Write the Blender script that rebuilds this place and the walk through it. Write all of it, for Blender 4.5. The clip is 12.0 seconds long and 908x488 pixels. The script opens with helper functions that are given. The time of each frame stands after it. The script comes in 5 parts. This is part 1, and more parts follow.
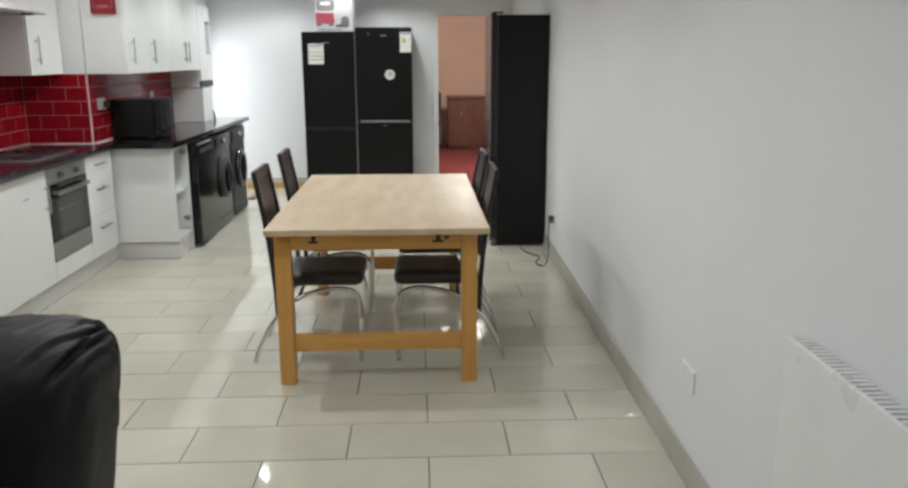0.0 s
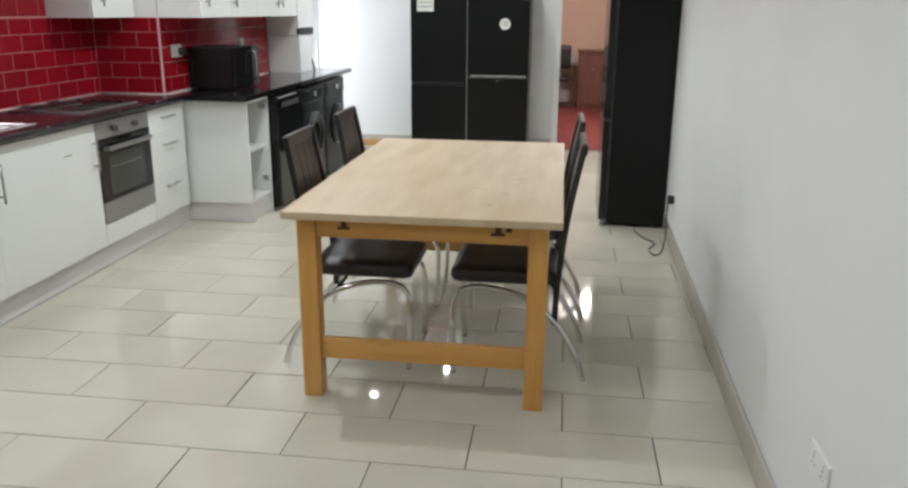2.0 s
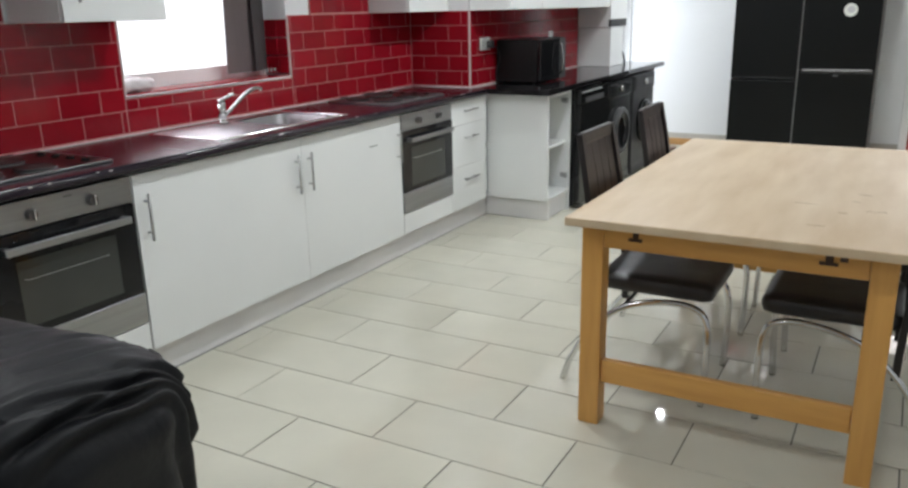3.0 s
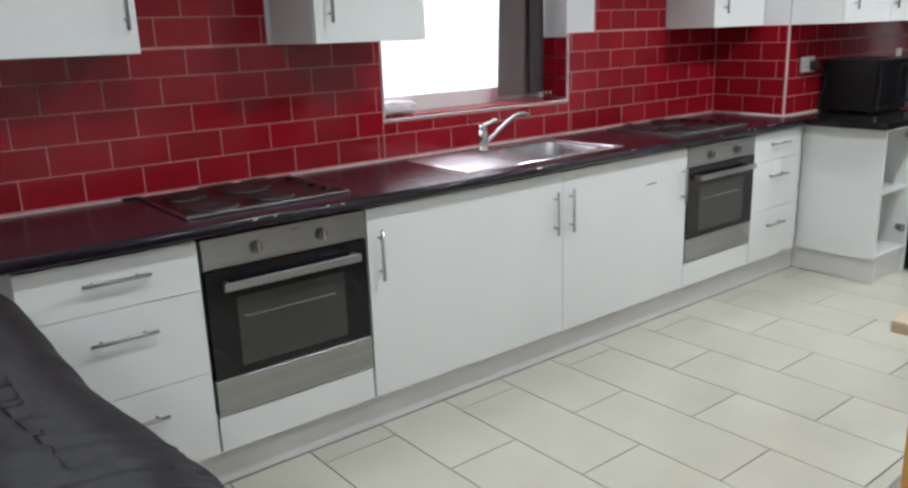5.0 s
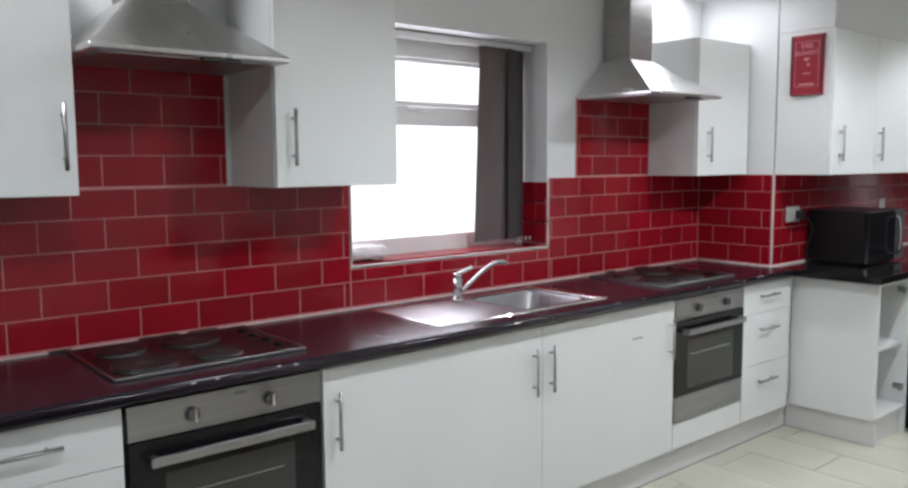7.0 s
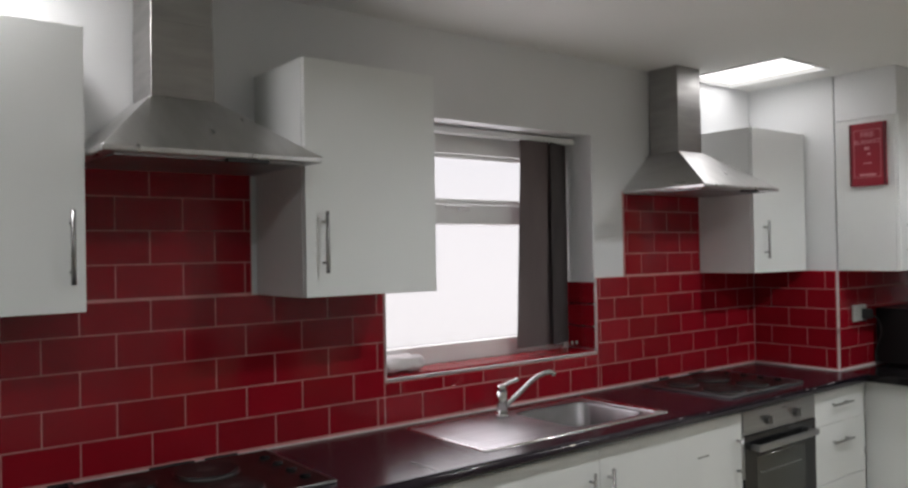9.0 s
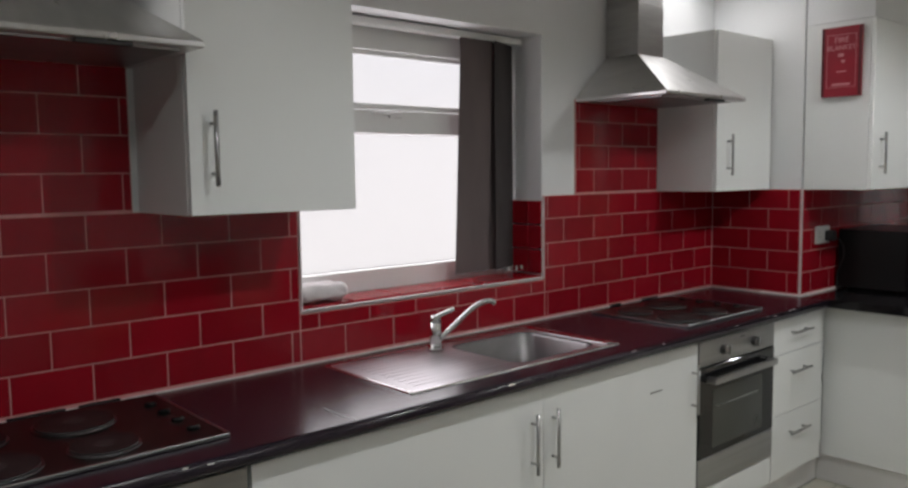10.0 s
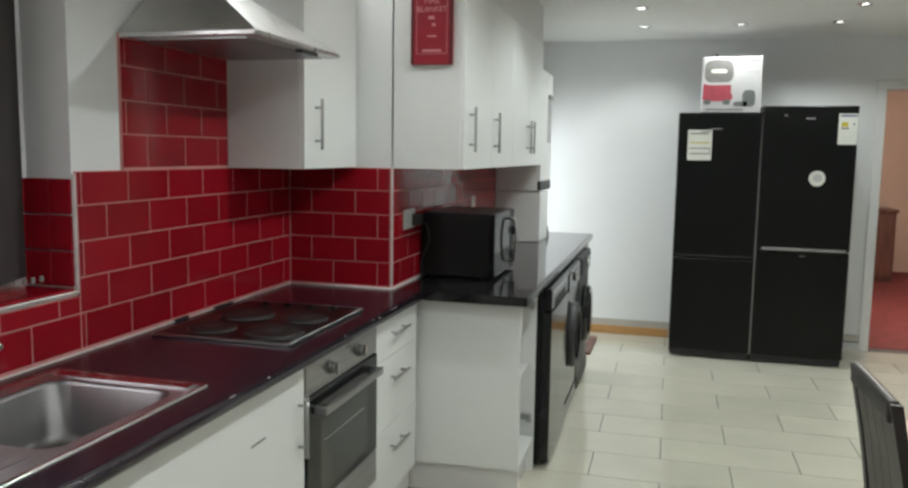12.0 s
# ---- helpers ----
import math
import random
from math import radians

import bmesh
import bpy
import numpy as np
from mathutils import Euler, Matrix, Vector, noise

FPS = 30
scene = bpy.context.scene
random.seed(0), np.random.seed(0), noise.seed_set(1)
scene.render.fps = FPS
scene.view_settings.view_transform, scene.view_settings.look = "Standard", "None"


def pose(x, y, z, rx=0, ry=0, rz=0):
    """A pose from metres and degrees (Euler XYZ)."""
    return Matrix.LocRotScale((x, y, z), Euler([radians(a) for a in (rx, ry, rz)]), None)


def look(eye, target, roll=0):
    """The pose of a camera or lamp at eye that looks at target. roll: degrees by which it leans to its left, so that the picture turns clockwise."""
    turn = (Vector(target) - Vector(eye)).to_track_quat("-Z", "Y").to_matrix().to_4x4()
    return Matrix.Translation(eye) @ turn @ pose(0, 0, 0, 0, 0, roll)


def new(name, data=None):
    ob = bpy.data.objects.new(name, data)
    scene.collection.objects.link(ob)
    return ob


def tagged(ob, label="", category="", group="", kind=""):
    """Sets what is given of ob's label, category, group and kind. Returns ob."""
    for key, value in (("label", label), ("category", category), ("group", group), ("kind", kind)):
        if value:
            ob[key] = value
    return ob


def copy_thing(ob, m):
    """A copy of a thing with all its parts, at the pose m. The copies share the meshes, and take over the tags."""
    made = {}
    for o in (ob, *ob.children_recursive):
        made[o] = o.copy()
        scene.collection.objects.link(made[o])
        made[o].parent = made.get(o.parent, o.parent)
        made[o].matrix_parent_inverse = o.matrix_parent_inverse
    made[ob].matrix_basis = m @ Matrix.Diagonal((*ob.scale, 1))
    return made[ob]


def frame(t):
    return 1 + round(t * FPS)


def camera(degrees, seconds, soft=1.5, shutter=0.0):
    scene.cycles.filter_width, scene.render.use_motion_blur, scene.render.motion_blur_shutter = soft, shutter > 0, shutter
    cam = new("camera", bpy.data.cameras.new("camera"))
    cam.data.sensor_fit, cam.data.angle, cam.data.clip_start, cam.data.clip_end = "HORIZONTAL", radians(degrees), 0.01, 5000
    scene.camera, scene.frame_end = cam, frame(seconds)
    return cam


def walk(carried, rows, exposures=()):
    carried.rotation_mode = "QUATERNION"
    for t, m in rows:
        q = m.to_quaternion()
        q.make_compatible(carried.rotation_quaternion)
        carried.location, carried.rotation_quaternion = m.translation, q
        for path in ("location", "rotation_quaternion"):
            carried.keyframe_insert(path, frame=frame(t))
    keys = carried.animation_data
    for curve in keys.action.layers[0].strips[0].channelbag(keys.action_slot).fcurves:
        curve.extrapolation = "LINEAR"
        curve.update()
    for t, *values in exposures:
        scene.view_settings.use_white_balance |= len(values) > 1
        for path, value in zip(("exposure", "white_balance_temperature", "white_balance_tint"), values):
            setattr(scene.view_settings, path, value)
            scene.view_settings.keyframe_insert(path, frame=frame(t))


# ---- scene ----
cam = camera(59.2, 12.0, 2.6)
PATH = [
    (0, (0.223, -0.033, 1.547), (0.313, 1.912, 1.092), -0.1),
    (0.2, (0.287, 0.083, 1.527), (0.279, 2.031, 1.072), 0.3),
    (0.5, (0.369, 0.22, 1.529), (0.293, 2.164, 1.066), -0.0),
    (1, (0.412, 0.434, 1.514), (0.321, 2.363, 0.996), 0.8),
    (1.5, (0.472, 0.601, 1.528), (0.359, 2.522, 0.98), 0.9),
    (1.8, (0.507, 0.723, 1.514), (0.368, 2.638, 0.956), 0.8),
    (2, (0.528, 0.805, 1.5), (0.276, 2.707, 0.936), 0.4),
    (2.5, (0.559, 0.974, 1.479), (-0.109, 2.772, 0.912), -1.3),
    (3, (0.466, 1.136, 1.456), (-0.484, 2.802, 0.888), -1.3),
    (3.5, (0.359, 1.269, 1.49), (-0.758, 2.846, 0.973), -1.3),
    (3.7, (0.333, 1.323, 1.489), (-0.862, 2.852, 1.004), -1.4),
    (5.3, (0.211, 1.735, 1.459), (-1.325, 2.898, 0.923), -2.0),
    (5.5, (0.167, 1.765, 1.458), (-1.373, 2.921, 0.917), -2.0),
    (6, (0.066, 1.81, 1.497), (-1.453, 3.02, 1.018), -1.2),
    (6.2, (0.066, 1.822, 1.506), (-1.439, 3.072, 1.094), -0.9),
    (6.5, (0.067, 1.841, 1.509), (-1.448, 3.112, 1.21), -0.5),
    (6.7, (0.067, 1.855, 1.509), (-1.453, 3.132, 1.267), -0.4),
    (8.3, (-0.012, 1.968, 1.530), (-1.569, 3.217, 1.404), -1.3),
    (8.5, (-0.041, 1.976, 1.538), (-1.615, 3.207, 1.456), -1.3),
    (8.8, (-0.123, 1.987, 1.555), (-1.700, 3.217, 1.570), -1.0),
    (9, (-0.184, 2.002, 1.56), (-1.756, 3.238, 1.581), -1.0),
    (9.2, (-0.233, 2.030, 1.550), (-1.804, 3.268, 1.573), -1.1),
    (9.5, (-0.296, 2.108, 1.531), (-1.854, 3.361, 1.487), -1.2),
    (10, (-0.435, 2.31, 1.53), (-1.929, 3.629, 1.353), -0.7),
    (10.2, (-0.508, 2.376, 1.522), (-2.001, 3.692, 1.324), -0.3),
    (10.5, (-0.631, 2.451, 1.51), (-1.951, 3.938, 1.294), 0.2),
    (11, (-0.827, 2.559, 1.531), (-1.782, 4.3, 1.3), 0.9),
    (11.5, (-0.927, 2.712, 1.51), (-1.661, 4.559, 1.286), 0.5),
    (12, (-1.063, 2.898, 1.499), (-1.579, 4.817, 1.273), 0.9),
]
EXPOSURES = [(0.0, 0.0, 6390, 10), (1.5, 0.04, 6390, 11), (2.5, 0.14, 6230, 11), (3.5, 0.10, 6140, 10), (6.0, 0.15, 6030, 12), (6.7, 0.13, 6020, 12), (8.3, -0.45, 6320, 12), (9.5, -0.71, 6450, 13), (10.5, -0.68, 6450, 10), (11.5, -0.50, 6440, 6), (12.0, -0.28, 6430, 5)]
walk(cam, [(t, look(eye, target, roll)) for t, eye, target, roll in PATH], EXPOSURES)

# ---- world and light ----
world = bpy.data.worlds.new("world")
scene.world = world
world.use_nodes = True
wn = world.node_tree.nodes
sky = wn.new("ShaderNodeTexSky")
sky.sky_type, sky.sun_disc = "NISHITA", False
sky.sun_elevation, sky.sun_rotation = radians(35), radians(250)
world.node_tree.links.new(sky.outputs[0], wn["Background"].inputs[0])
wn["Background"].inputs[1].default_value = 0.12

CEIL = 2.43
SPOT_W = 22.7
DOWNLIGHTS = [(x, y) for y in (0.6, 2.3, 4.0, 5.6) for x in (-1.0, 0.1)] + [(-1.29, 7.1), (0.03, 7.1), (-1.29, 8.22), (0.02, 8.3), (-1.29, 8.97), (-0.63, 8.98), (0.0, 8.96)]


def lamp(name, kind, place, target, power, colour=(1, 1, 1), **more):
    data = bpy.data.lights.new(name, kind)
    data.energy, data.color = power, colour
    for key, value in more.items():
        if key == "size":
            data.size = value
        elif key == "size_y":
            data.shape, data.size_y = "RECTANGLE", value
        elif key == "radius":
            data.shadow_soft_size = value
        elif key == "spot":
            data.spot_size, data.spot_blend = radians(value), 0.5
    ob = new(name, data)
    ob.matrix_world = look(place, target)
    return ob


for x, y in DOWNLIGHTS:
    lamp("downlight_beam", "SPOT", (x, y, CEIL - 0.03), (x, y + 0.001, 0), SPOT_W * (1.0 if y > 6 else (0.74 if y < 3 else 0.52) if x > 0 else 1.1 if y < 1 else 0.75 if y < 3 else 1.9 if y < 5 else 2.15), (0.97, 1.0, 0.99), radius=0.028, spot=142 if y > 6 else 150 if x > 0 else 163)
lamp("window_daylight", "AREA", (-2.862, 4.19, 1.577), (-1.0, 4.19, 1.577), 10, (1.0, 0.95, 0.97), size=1.02, size_y=0.79)
lamp("door_daylight", "AREA", (-2.27, 9.26, 1.05), (-1.0, 9.26, 0.95), 11, (0.93, 0.97, 1.0), size=0.55, size_y=1.6)
lamp("panel_glow", "AREA", (-2.39, 5.69, CEIL - 0.02), (-2.39, 5.691, 0), 1.6, (1, 0.99, 0.97), size=0.46, size_y=0.38)
lamp("panel_glow", "AREA", (-2.37, 2.16, CEIL - 0.02), (-2.37, 2.161, 0), 9, (1, 0.99, 0.97), size=0.46, size_y=0.38)
lamp("back_room_lamp", "POINT", (1.0, 11.2, 2.3), (0, 0, 0), 125, (1.0, 0.93, 0.86), radius=0.06)


# ---- materials ----
def material(name, colour, rough=0.5, metal=0.0, var=0.1, scale=6.0, bump=0.0, bscale=80.0, rnd=0.0, stretch=(1, 1, 1), second=None, coat=0.0, rvar=0.08, detail=4.0):
    m = bpy.data.materials.new(name)
    m.use_nodes = True
    n, l = m.node_tree.nodes, m.node_tree.links
    p = n["Principled BSDF"]
    tc, mp = n.new("ShaderNodeTexCoord"), n.new("ShaderNodeMapping")
    mp.inputs["Scale"].default_value = stretch
    l.new(tc.outputs["Object"], mp.inputs["Vector"])
    no = n.new("ShaderNodeTexNoise")
    no.inputs["Scale"].default_value, no.inputs["Detail"].default_value = scale, detail
    l.new(mp.outputs[0], no.inputs["Vector"])
    fine = n.new("ShaderNodeTexNoise")
    fine.inputs["Scale"].default_value, fine.inputs["Detail"].default_value = bscale, 3
    l.new(mp.outputs[0], fine.inputs["Vector"])
    ramp = n.new("ShaderNodeMapRange")
    ramp.inputs["From Min"].default_value, ramp.inputs["From Max"].default_value = 0.3, 0.7
    l.new(no.outputs["Fac"], ramp.inputs["Value"])
    mix = n.new("ShaderNodeMix")
    mix.data_type = "RGBA"
    b = second or tuple(c * (1 - 2 * var) for c in colour)
    mix.inputs["A"].default_value, mix.inputs["B"].default_value = (*colour, 1), (*b, 1)
    l.new(ramp.outputs[0], mix.inputs["Factor"])
    out = mix.outputs["Result"]
    if rnd:
        info, hsv, mr = n.new("ShaderNodeObjectInfo"), n.new("ShaderNodeHueSaturation"), n.new("ShaderNodeMapRange")
        mr.inputs["To Min"].default_value, mr.inputs["To Max"].default_value = 1 - rnd, 1 + rnd
        l.new(info.outputs["Random"], mr.inputs["Value"])
        l.new(mr.outputs[0], hsv.inputs["Value"])
        l.new(out, hsv.inputs["Color"])
        out = hsv.outputs[0]
        add = n.new("ShaderNodeVectorMath")
        l.new(tc.outputs["Object"], add.inputs[0])
        sc = n.new("ShaderNodeVectorMath")
        sc.operation = "SCALE"
        sc.inputs[0].default_value = (7, 11, 5)
        l.new(info.outputs["Random"], sc.inputs["Scale"])
        l.new(sc.outputs[0], add.inputs[1])
        l.new(add.outputs[0], mp.inputs["Vector"])
    l.new(out, p.inputs["Base Color"])
    rr = n.new("ShaderNodeMapRange")
    rr.inputs["To Min"].default_value, rr.inputs["To Max"].default_value = max(0.02, rough - rvar), min(1, rough + rvar)
    l.new(no.outputs["Fac"], rr.inputs["Value"])
    l.new(rr.outputs[0], p.inputs["Roughness"])
    p.inputs["Metallic"].default_value = metal
    p.inputs["Coat Weight"].default_value = coat
    if bump:
        bp = n.new("ShaderNodeBump")
        bp.inputs["Strength"].default_value, bp.inputs["Distance"].default_value = bump, 0.004
        l.new(fine.outputs["Fac"], bp.inputs["Height"])
        l.new(bp.outputs[0], p.inputs["Normal"])
    return m


def glowing(name, colour, strength):
    m = bpy.data.materials.new(name)
    m.use_nodes = True
    p = m.node_tree.nodes["Principled BSDF"]
    p.inputs["Base Color"].default_value = (*colour, 1)
    p.inputs["Emission Color"].default_value = (*colour, 1)
    p.inputs["Emission Strength"].default_value = strength
    return m


M_WALL = material("wall_paint", (0.77, 0.775, 0.78), 0.55, var=0.02, scale=1.5, bump=0.12, bscale=140)
M_CEIL = material("ceiling_paint", (0.80, 0.80, 0.78), 0.7, var=0.02, scale=1.2, bump=0.1, bscale=120)
M_PEACH = material("peach_paint", (0.66, 0.47, 0.36), 0.6, var=0.04, scale=2)
M_CARPET = material("red_carpet", (0.22, 0.035, 0.03), 0.95, var=0.2, scale=12, bump=0.6, bscale=400)
M_RED = material("red_glazed_tile", (0.295, 0.007, 0.016), 0.10, var=0.09, scale=4, bump=0.06, bscale=14, rnd=0.11, rvar=0.05)
M_GROUT = material("pale_grout", (0.63, 0.28, 0.27), 0.85, var=0.1, scale=30, bump=0.3, bscale=300)
M_FLOOR = material("polished_porcelain", (0.64, 0.618, 0.515), 0.04, var=0.05, scale=3, rnd=0.05, rvar=0.015)
M_FGROUT = material("dark_floor_grout", (0.16, 0.15, 0.13), 0.9, var=0.2, scale=20, bump=0.3, bscale=300)
M_SKIRT = material("skirting_tile", (0.50, 0.47, 0.425), 0.08, var=0.05, scale=4, rnd=0.04)
M_WHITE = material("white_gloss_laminate", (0.80, 0.81, 0.80), 0.30, var=0.015, scale=2, rvar=0.02)
M_CARCASS = material("white_melamine", (0.76, 0.77, 0.76), 0.4, var=0.02, scale=5)
M_PLINTH = material("plinth_board", (0.78, 0.765, 0.76), 0.35, var=0.03, scale=5)
M_WORKTOP = material("dark_worktop_laminate", (0.023, 0.014, 0.023), 0.22, second=(0.014, 0.010, 0.015), scale=40, bump=0.015, bscale=300, rvar=0.02)
M_STONE = material("polished_dark_worktop", (0.014, 0.012, 0.013), 0.07, second=(0.009, 0.008, 0.009), scale=40, rvar=0.02)
M_STEEL = material("brushed_steel", (0.40, 0.405, 0.41), 0.36, 1.0, var=0.08, scale=9, stretch=(1, 0.15, 8), bump=0.05, bscale=60, rvar=0.12)
# hood steel darkened: the upright chimney's dim reflections are put into its colour
M_CHIMNEY = material("shaded_chimney_steel", (0.42, 0.41, 0.40), 0.34, 1.0, var=0.08, scale=6, stretch=(1, 1, 6), bump=0.02, bscale=30, rvar=0.10)
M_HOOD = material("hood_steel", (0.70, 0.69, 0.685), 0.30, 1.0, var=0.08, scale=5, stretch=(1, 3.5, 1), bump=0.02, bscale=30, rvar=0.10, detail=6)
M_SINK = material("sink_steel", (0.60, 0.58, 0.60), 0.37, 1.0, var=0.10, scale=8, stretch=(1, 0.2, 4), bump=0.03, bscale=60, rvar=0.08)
# darkened sink steel: shade inside the bowl by colour; also knobs and hotplate rings
M_BOWL = material("dark_steel_bowl_shade", (0.25, 0.24, 0.245), 0.34, 1.0, var=0.12, scale=9, bump=0.03, bscale=50, rvar=0.10)
M_CHROME = material("chrome", (0.72, 0.72, 0.72), 0.14, 1.0, var=0.03, scale=20)
M_NICKEL = material("brushed_nickel", (0.45, 0.45, 0.45), 0.3, 1.0, var=0.05, scale=30)
M_BLACKGLASS = material("black_oven_glass", (0.010, 0.010, 0.011), 0.06, var=0.1, scale=3, rvar=0.02)
M_WINGLASS = material("oven_window_glass", (0.045, 0.048, 0.043), 0.10, var=0.1, scale=3, rvar=0.03)
M_BLACK = material("black_satin", (0.006, 0.0065, 0.0065), 0.30, var=0.05, scale=1.5, rvar=0.03)
M_BLACKGLOSS = material("black_gloss", (0.006, 0.006, 0.0065), 0.12, var=0.1, scale=3, bump=0.01, bscale=10)
M_DARK = material("dark_plastic", (0.03, 0.03, 0.032), 0.45, var=0.1, scale=8, bump=0.05)
M_IRON = material("cast_iron_plate", (0.010, 0.009, 0.0095), 0.5, var=0.2, scale=20, bump=0.2, bscale=120)
M_LEATHER = material("black_leather", (0.013, 0.0135, 0.016), 0.54, var=0.2, scale=7, bump=0.3, bscale=60, rvar=0.12)
M_SEAT = material("chair_leatherette", (0.020, 0.017, 0.017), 0.38, var=0.2, scale=9, bump=0.2, bscale=140)
M_SLAT = material("brown_leatherette", (0.030, 0.022, 0.022), 0.40, var=0.2, scale=9, bump=0.2, bscale=140)
M_TOP = material("bleached_pine", (0.60, 0.475, 0.325), 0.45, second=(0.49, 0.36, 0.22), scale=2.0, stretch=(5, 0.9, 5), bump=0.12, bscale=14, detail=7)
M_PINE = material("varnished_pine", (0.68, 0.365, 0.10), 0.35, second=(0.55, 0.275, 0.065), scale=3.0, stretch=(8, 8, 0.8), bump=0.06, bscale=12, detail=6)
M_PINEX = material("varnished_pine_rail", (0.68, 0.365, 0.10), 0.35, second=(0.55, 0.275, 0.065), scale=3.0, stretch=(0.8, 8, 8), bump=0.06, bscale=12, detail=6)
M_SCUFF = material("worn_pine", (0.46, 0.335, 0.21), 0.55, var=0.15, scale=30)
M_KNOT = material("dark_knot", (0.06, 0.025, 0.01), 0.5)
M_PVC = material("white_pvc", (0.80, 0.80, 0.79), 0.3, var=0.02)
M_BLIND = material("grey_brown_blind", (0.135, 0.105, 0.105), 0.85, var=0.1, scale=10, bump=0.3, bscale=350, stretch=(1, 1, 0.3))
# same blind cloth darkened: shade on the right-hand slats put into the colour
M_BLINDSHADE = material("shaded_blind_cloth", (0.055, 0.046, 0.046), 0.85, var=0.1, scale=10, bump=0.3, bscale=350, stretch=(1, 1, 0.3))
M_PAPER = material("paper", (0.75, 0.76, 0.70), 0.7, var=0.05, scale=10)
M_INK = material("grey_print", (0.16, 0.17, 0.16), 0.7)
M_YELLOW = material("yellow_print", (0.62, 0.50, 0.04), 0.6)
M_BLUE = material("blue_print", (0.07, 0.09, 0.28), 0.6)
M_SIGNRED = material("sign_red", (0.29, 0.010, 0.026), 0.35, var=0.08, scale=10)
M_SIGNDARK = material("sign_dark_red", (0.10, 0.006, 0.012), 0.4)
M_PINK = material("pale_pink_print", (0.60, 0.25, 0.27), 0.6)
M_TOYRED = material("print_red", (0.42, 0.07, 0.10), 0.5, var=0.1, scale=20)
M_GREY = material("grey_plastic", (0.30, 0.30, 0.29), 0.4, var=0.1, scale=8)
M_LIDGREY = material("print_grey", (0.20, 0.19, 0.18), 0.6, var=0.12, scale=30)
M_SILVER = material("silver_plastic", (0.42, 0.42, 0.42), 0.3, 0.4, var=0.05)
M_CARD = material("white_card", (0.54, 0.53, 0.535), 0.6, var=0.04, scale=6)
M_OAK = material("orange_wood", (0.55, 0.30, 0.11), 0.45, var=0.15, scale=5, stretch=(1, 8, 8))
M_BROWN = material("dark_brown_wood", (0.16, 0.062, 0.04), 0.4, var=0.25, scale=4, stretch=(6, 6, 0.7))
M_CLOTH = material("white_cloth", (0.70, 0.66, 0.66), 0.9, var=0.08, scale=14, bump=0.4, bscale=160)
M_SILL = material("white_sealant", (0.74, 0.66, 0.65), 0.6, var=0.08, scale=18, bump=0.2, bscale=200)
M_LAMP = glowing("downlight_lens", (1.0, 0.98, 0.94), 7)
M_PANEL = glowing("panel_diffuser", (1.0, 0.99, 0.98), 2.2)
M_SKYCARD = glowing("bright_overcast", (1.0, 0.965, 0.95), 1.15)
M_GLASS = bpy.data.materials.new("frosted_window_glass")
M_GLASS.use_nodes = True
gp = M_GLASS.node_tree.nodes["Principled BSDF"]
gp.inputs["Transmission Weight"].default_value, gp.inputs["Roughness"].default_value = 1.0, 0.35
gp.inputs["IOR"].default_value = 1.15

for m, level in ((M_RED, 0.30), (M_BLACK, 0.26), (M_LEATHER, 0.26), (M_BLACKGLASS, 0.32), (M_WORKTOP, 0.4)):
    m.node_tree.nodes["Principled BSDF"].inputs["Specular IOR Level"].default_value = level

# ---- mesh helpers ----
HOME = {}


def box(bm, x0, x1, y0, y1, z0, z1, bevel=0.0, seg=1):
    vs = [bm.verts.new((x, y, z)) for x in (x0, x1) for y in (y0, y1) for z in (z0, z1)]
    fs = [bm.faces.new([vs[i] for i in q]) for q in ((0, 1, 3, 2), (4, 6, 7, 5), (0, 4, 5, 1), (2, 3, 7, 6), (0, 2, 6, 4), (1, 5, 7, 3))]
    if bevel:
        es = list({e for f in fs for e in f.edges})
        bmesh.ops.bevel(bm, geom=es, offset=bevel, segments=seg, affect="EDGES", profile=0.6)
    return bm


def B(x0, x1, y0, y1, z0, z1, bevel=0.0, seg=1):
    return box(bmesh.new(), x0, x1, y0, y1, z0, z1, bevel, seg)


def rod(bm, a, b, r, n=12, r2=None):
    a, b = Vector(a), Vector(b)
    d = b - a
    m = Matrix.Translation((a + b) / 2) @ d.to_track_quat("Z", "Y").to_matrix().to_4x4()
    got = bmesh.ops.create_cone(bm, cap_ends=True, segments=n, radius1=r, radius2=r if r2 is None else r2, depth=d.length, matrix=m)
    for v in got["verts"]:
        for f in v.link_faces:
            f.smooth = len(f.verts) == 4
    return bm


def tube(bm, pts, r, n=10):
    pts = [Vector(p) for p in pts]
    rings, up = [], None
    for i, p in enumerate(pts):
        d = (pts[min(i + 1, len(pts) - 1)] - pts[max(i - 1, 0)]).normalized()
        if up is None:
            up = d.orthogonal().normalized()
        up = (up - d * up.dot(d)).normalized()
        side = d.cross(up)
        rings.append([bm.verts.new(p + r * (math.cos(a) * up + math.sin(a) * side)) for a in (2 * math.pi * k / n for k in range(n))])
    for a, b in zip(rings, rings[1:]):
        for k in range(n):
            bm.faces.new((a[k], a[(k + 1) % n], b[(k + 1) % n], b[k])).smooth = True
    bm.faces.new(rings[0][::-1]), bm.faces.new(rings[-1])
    return bm


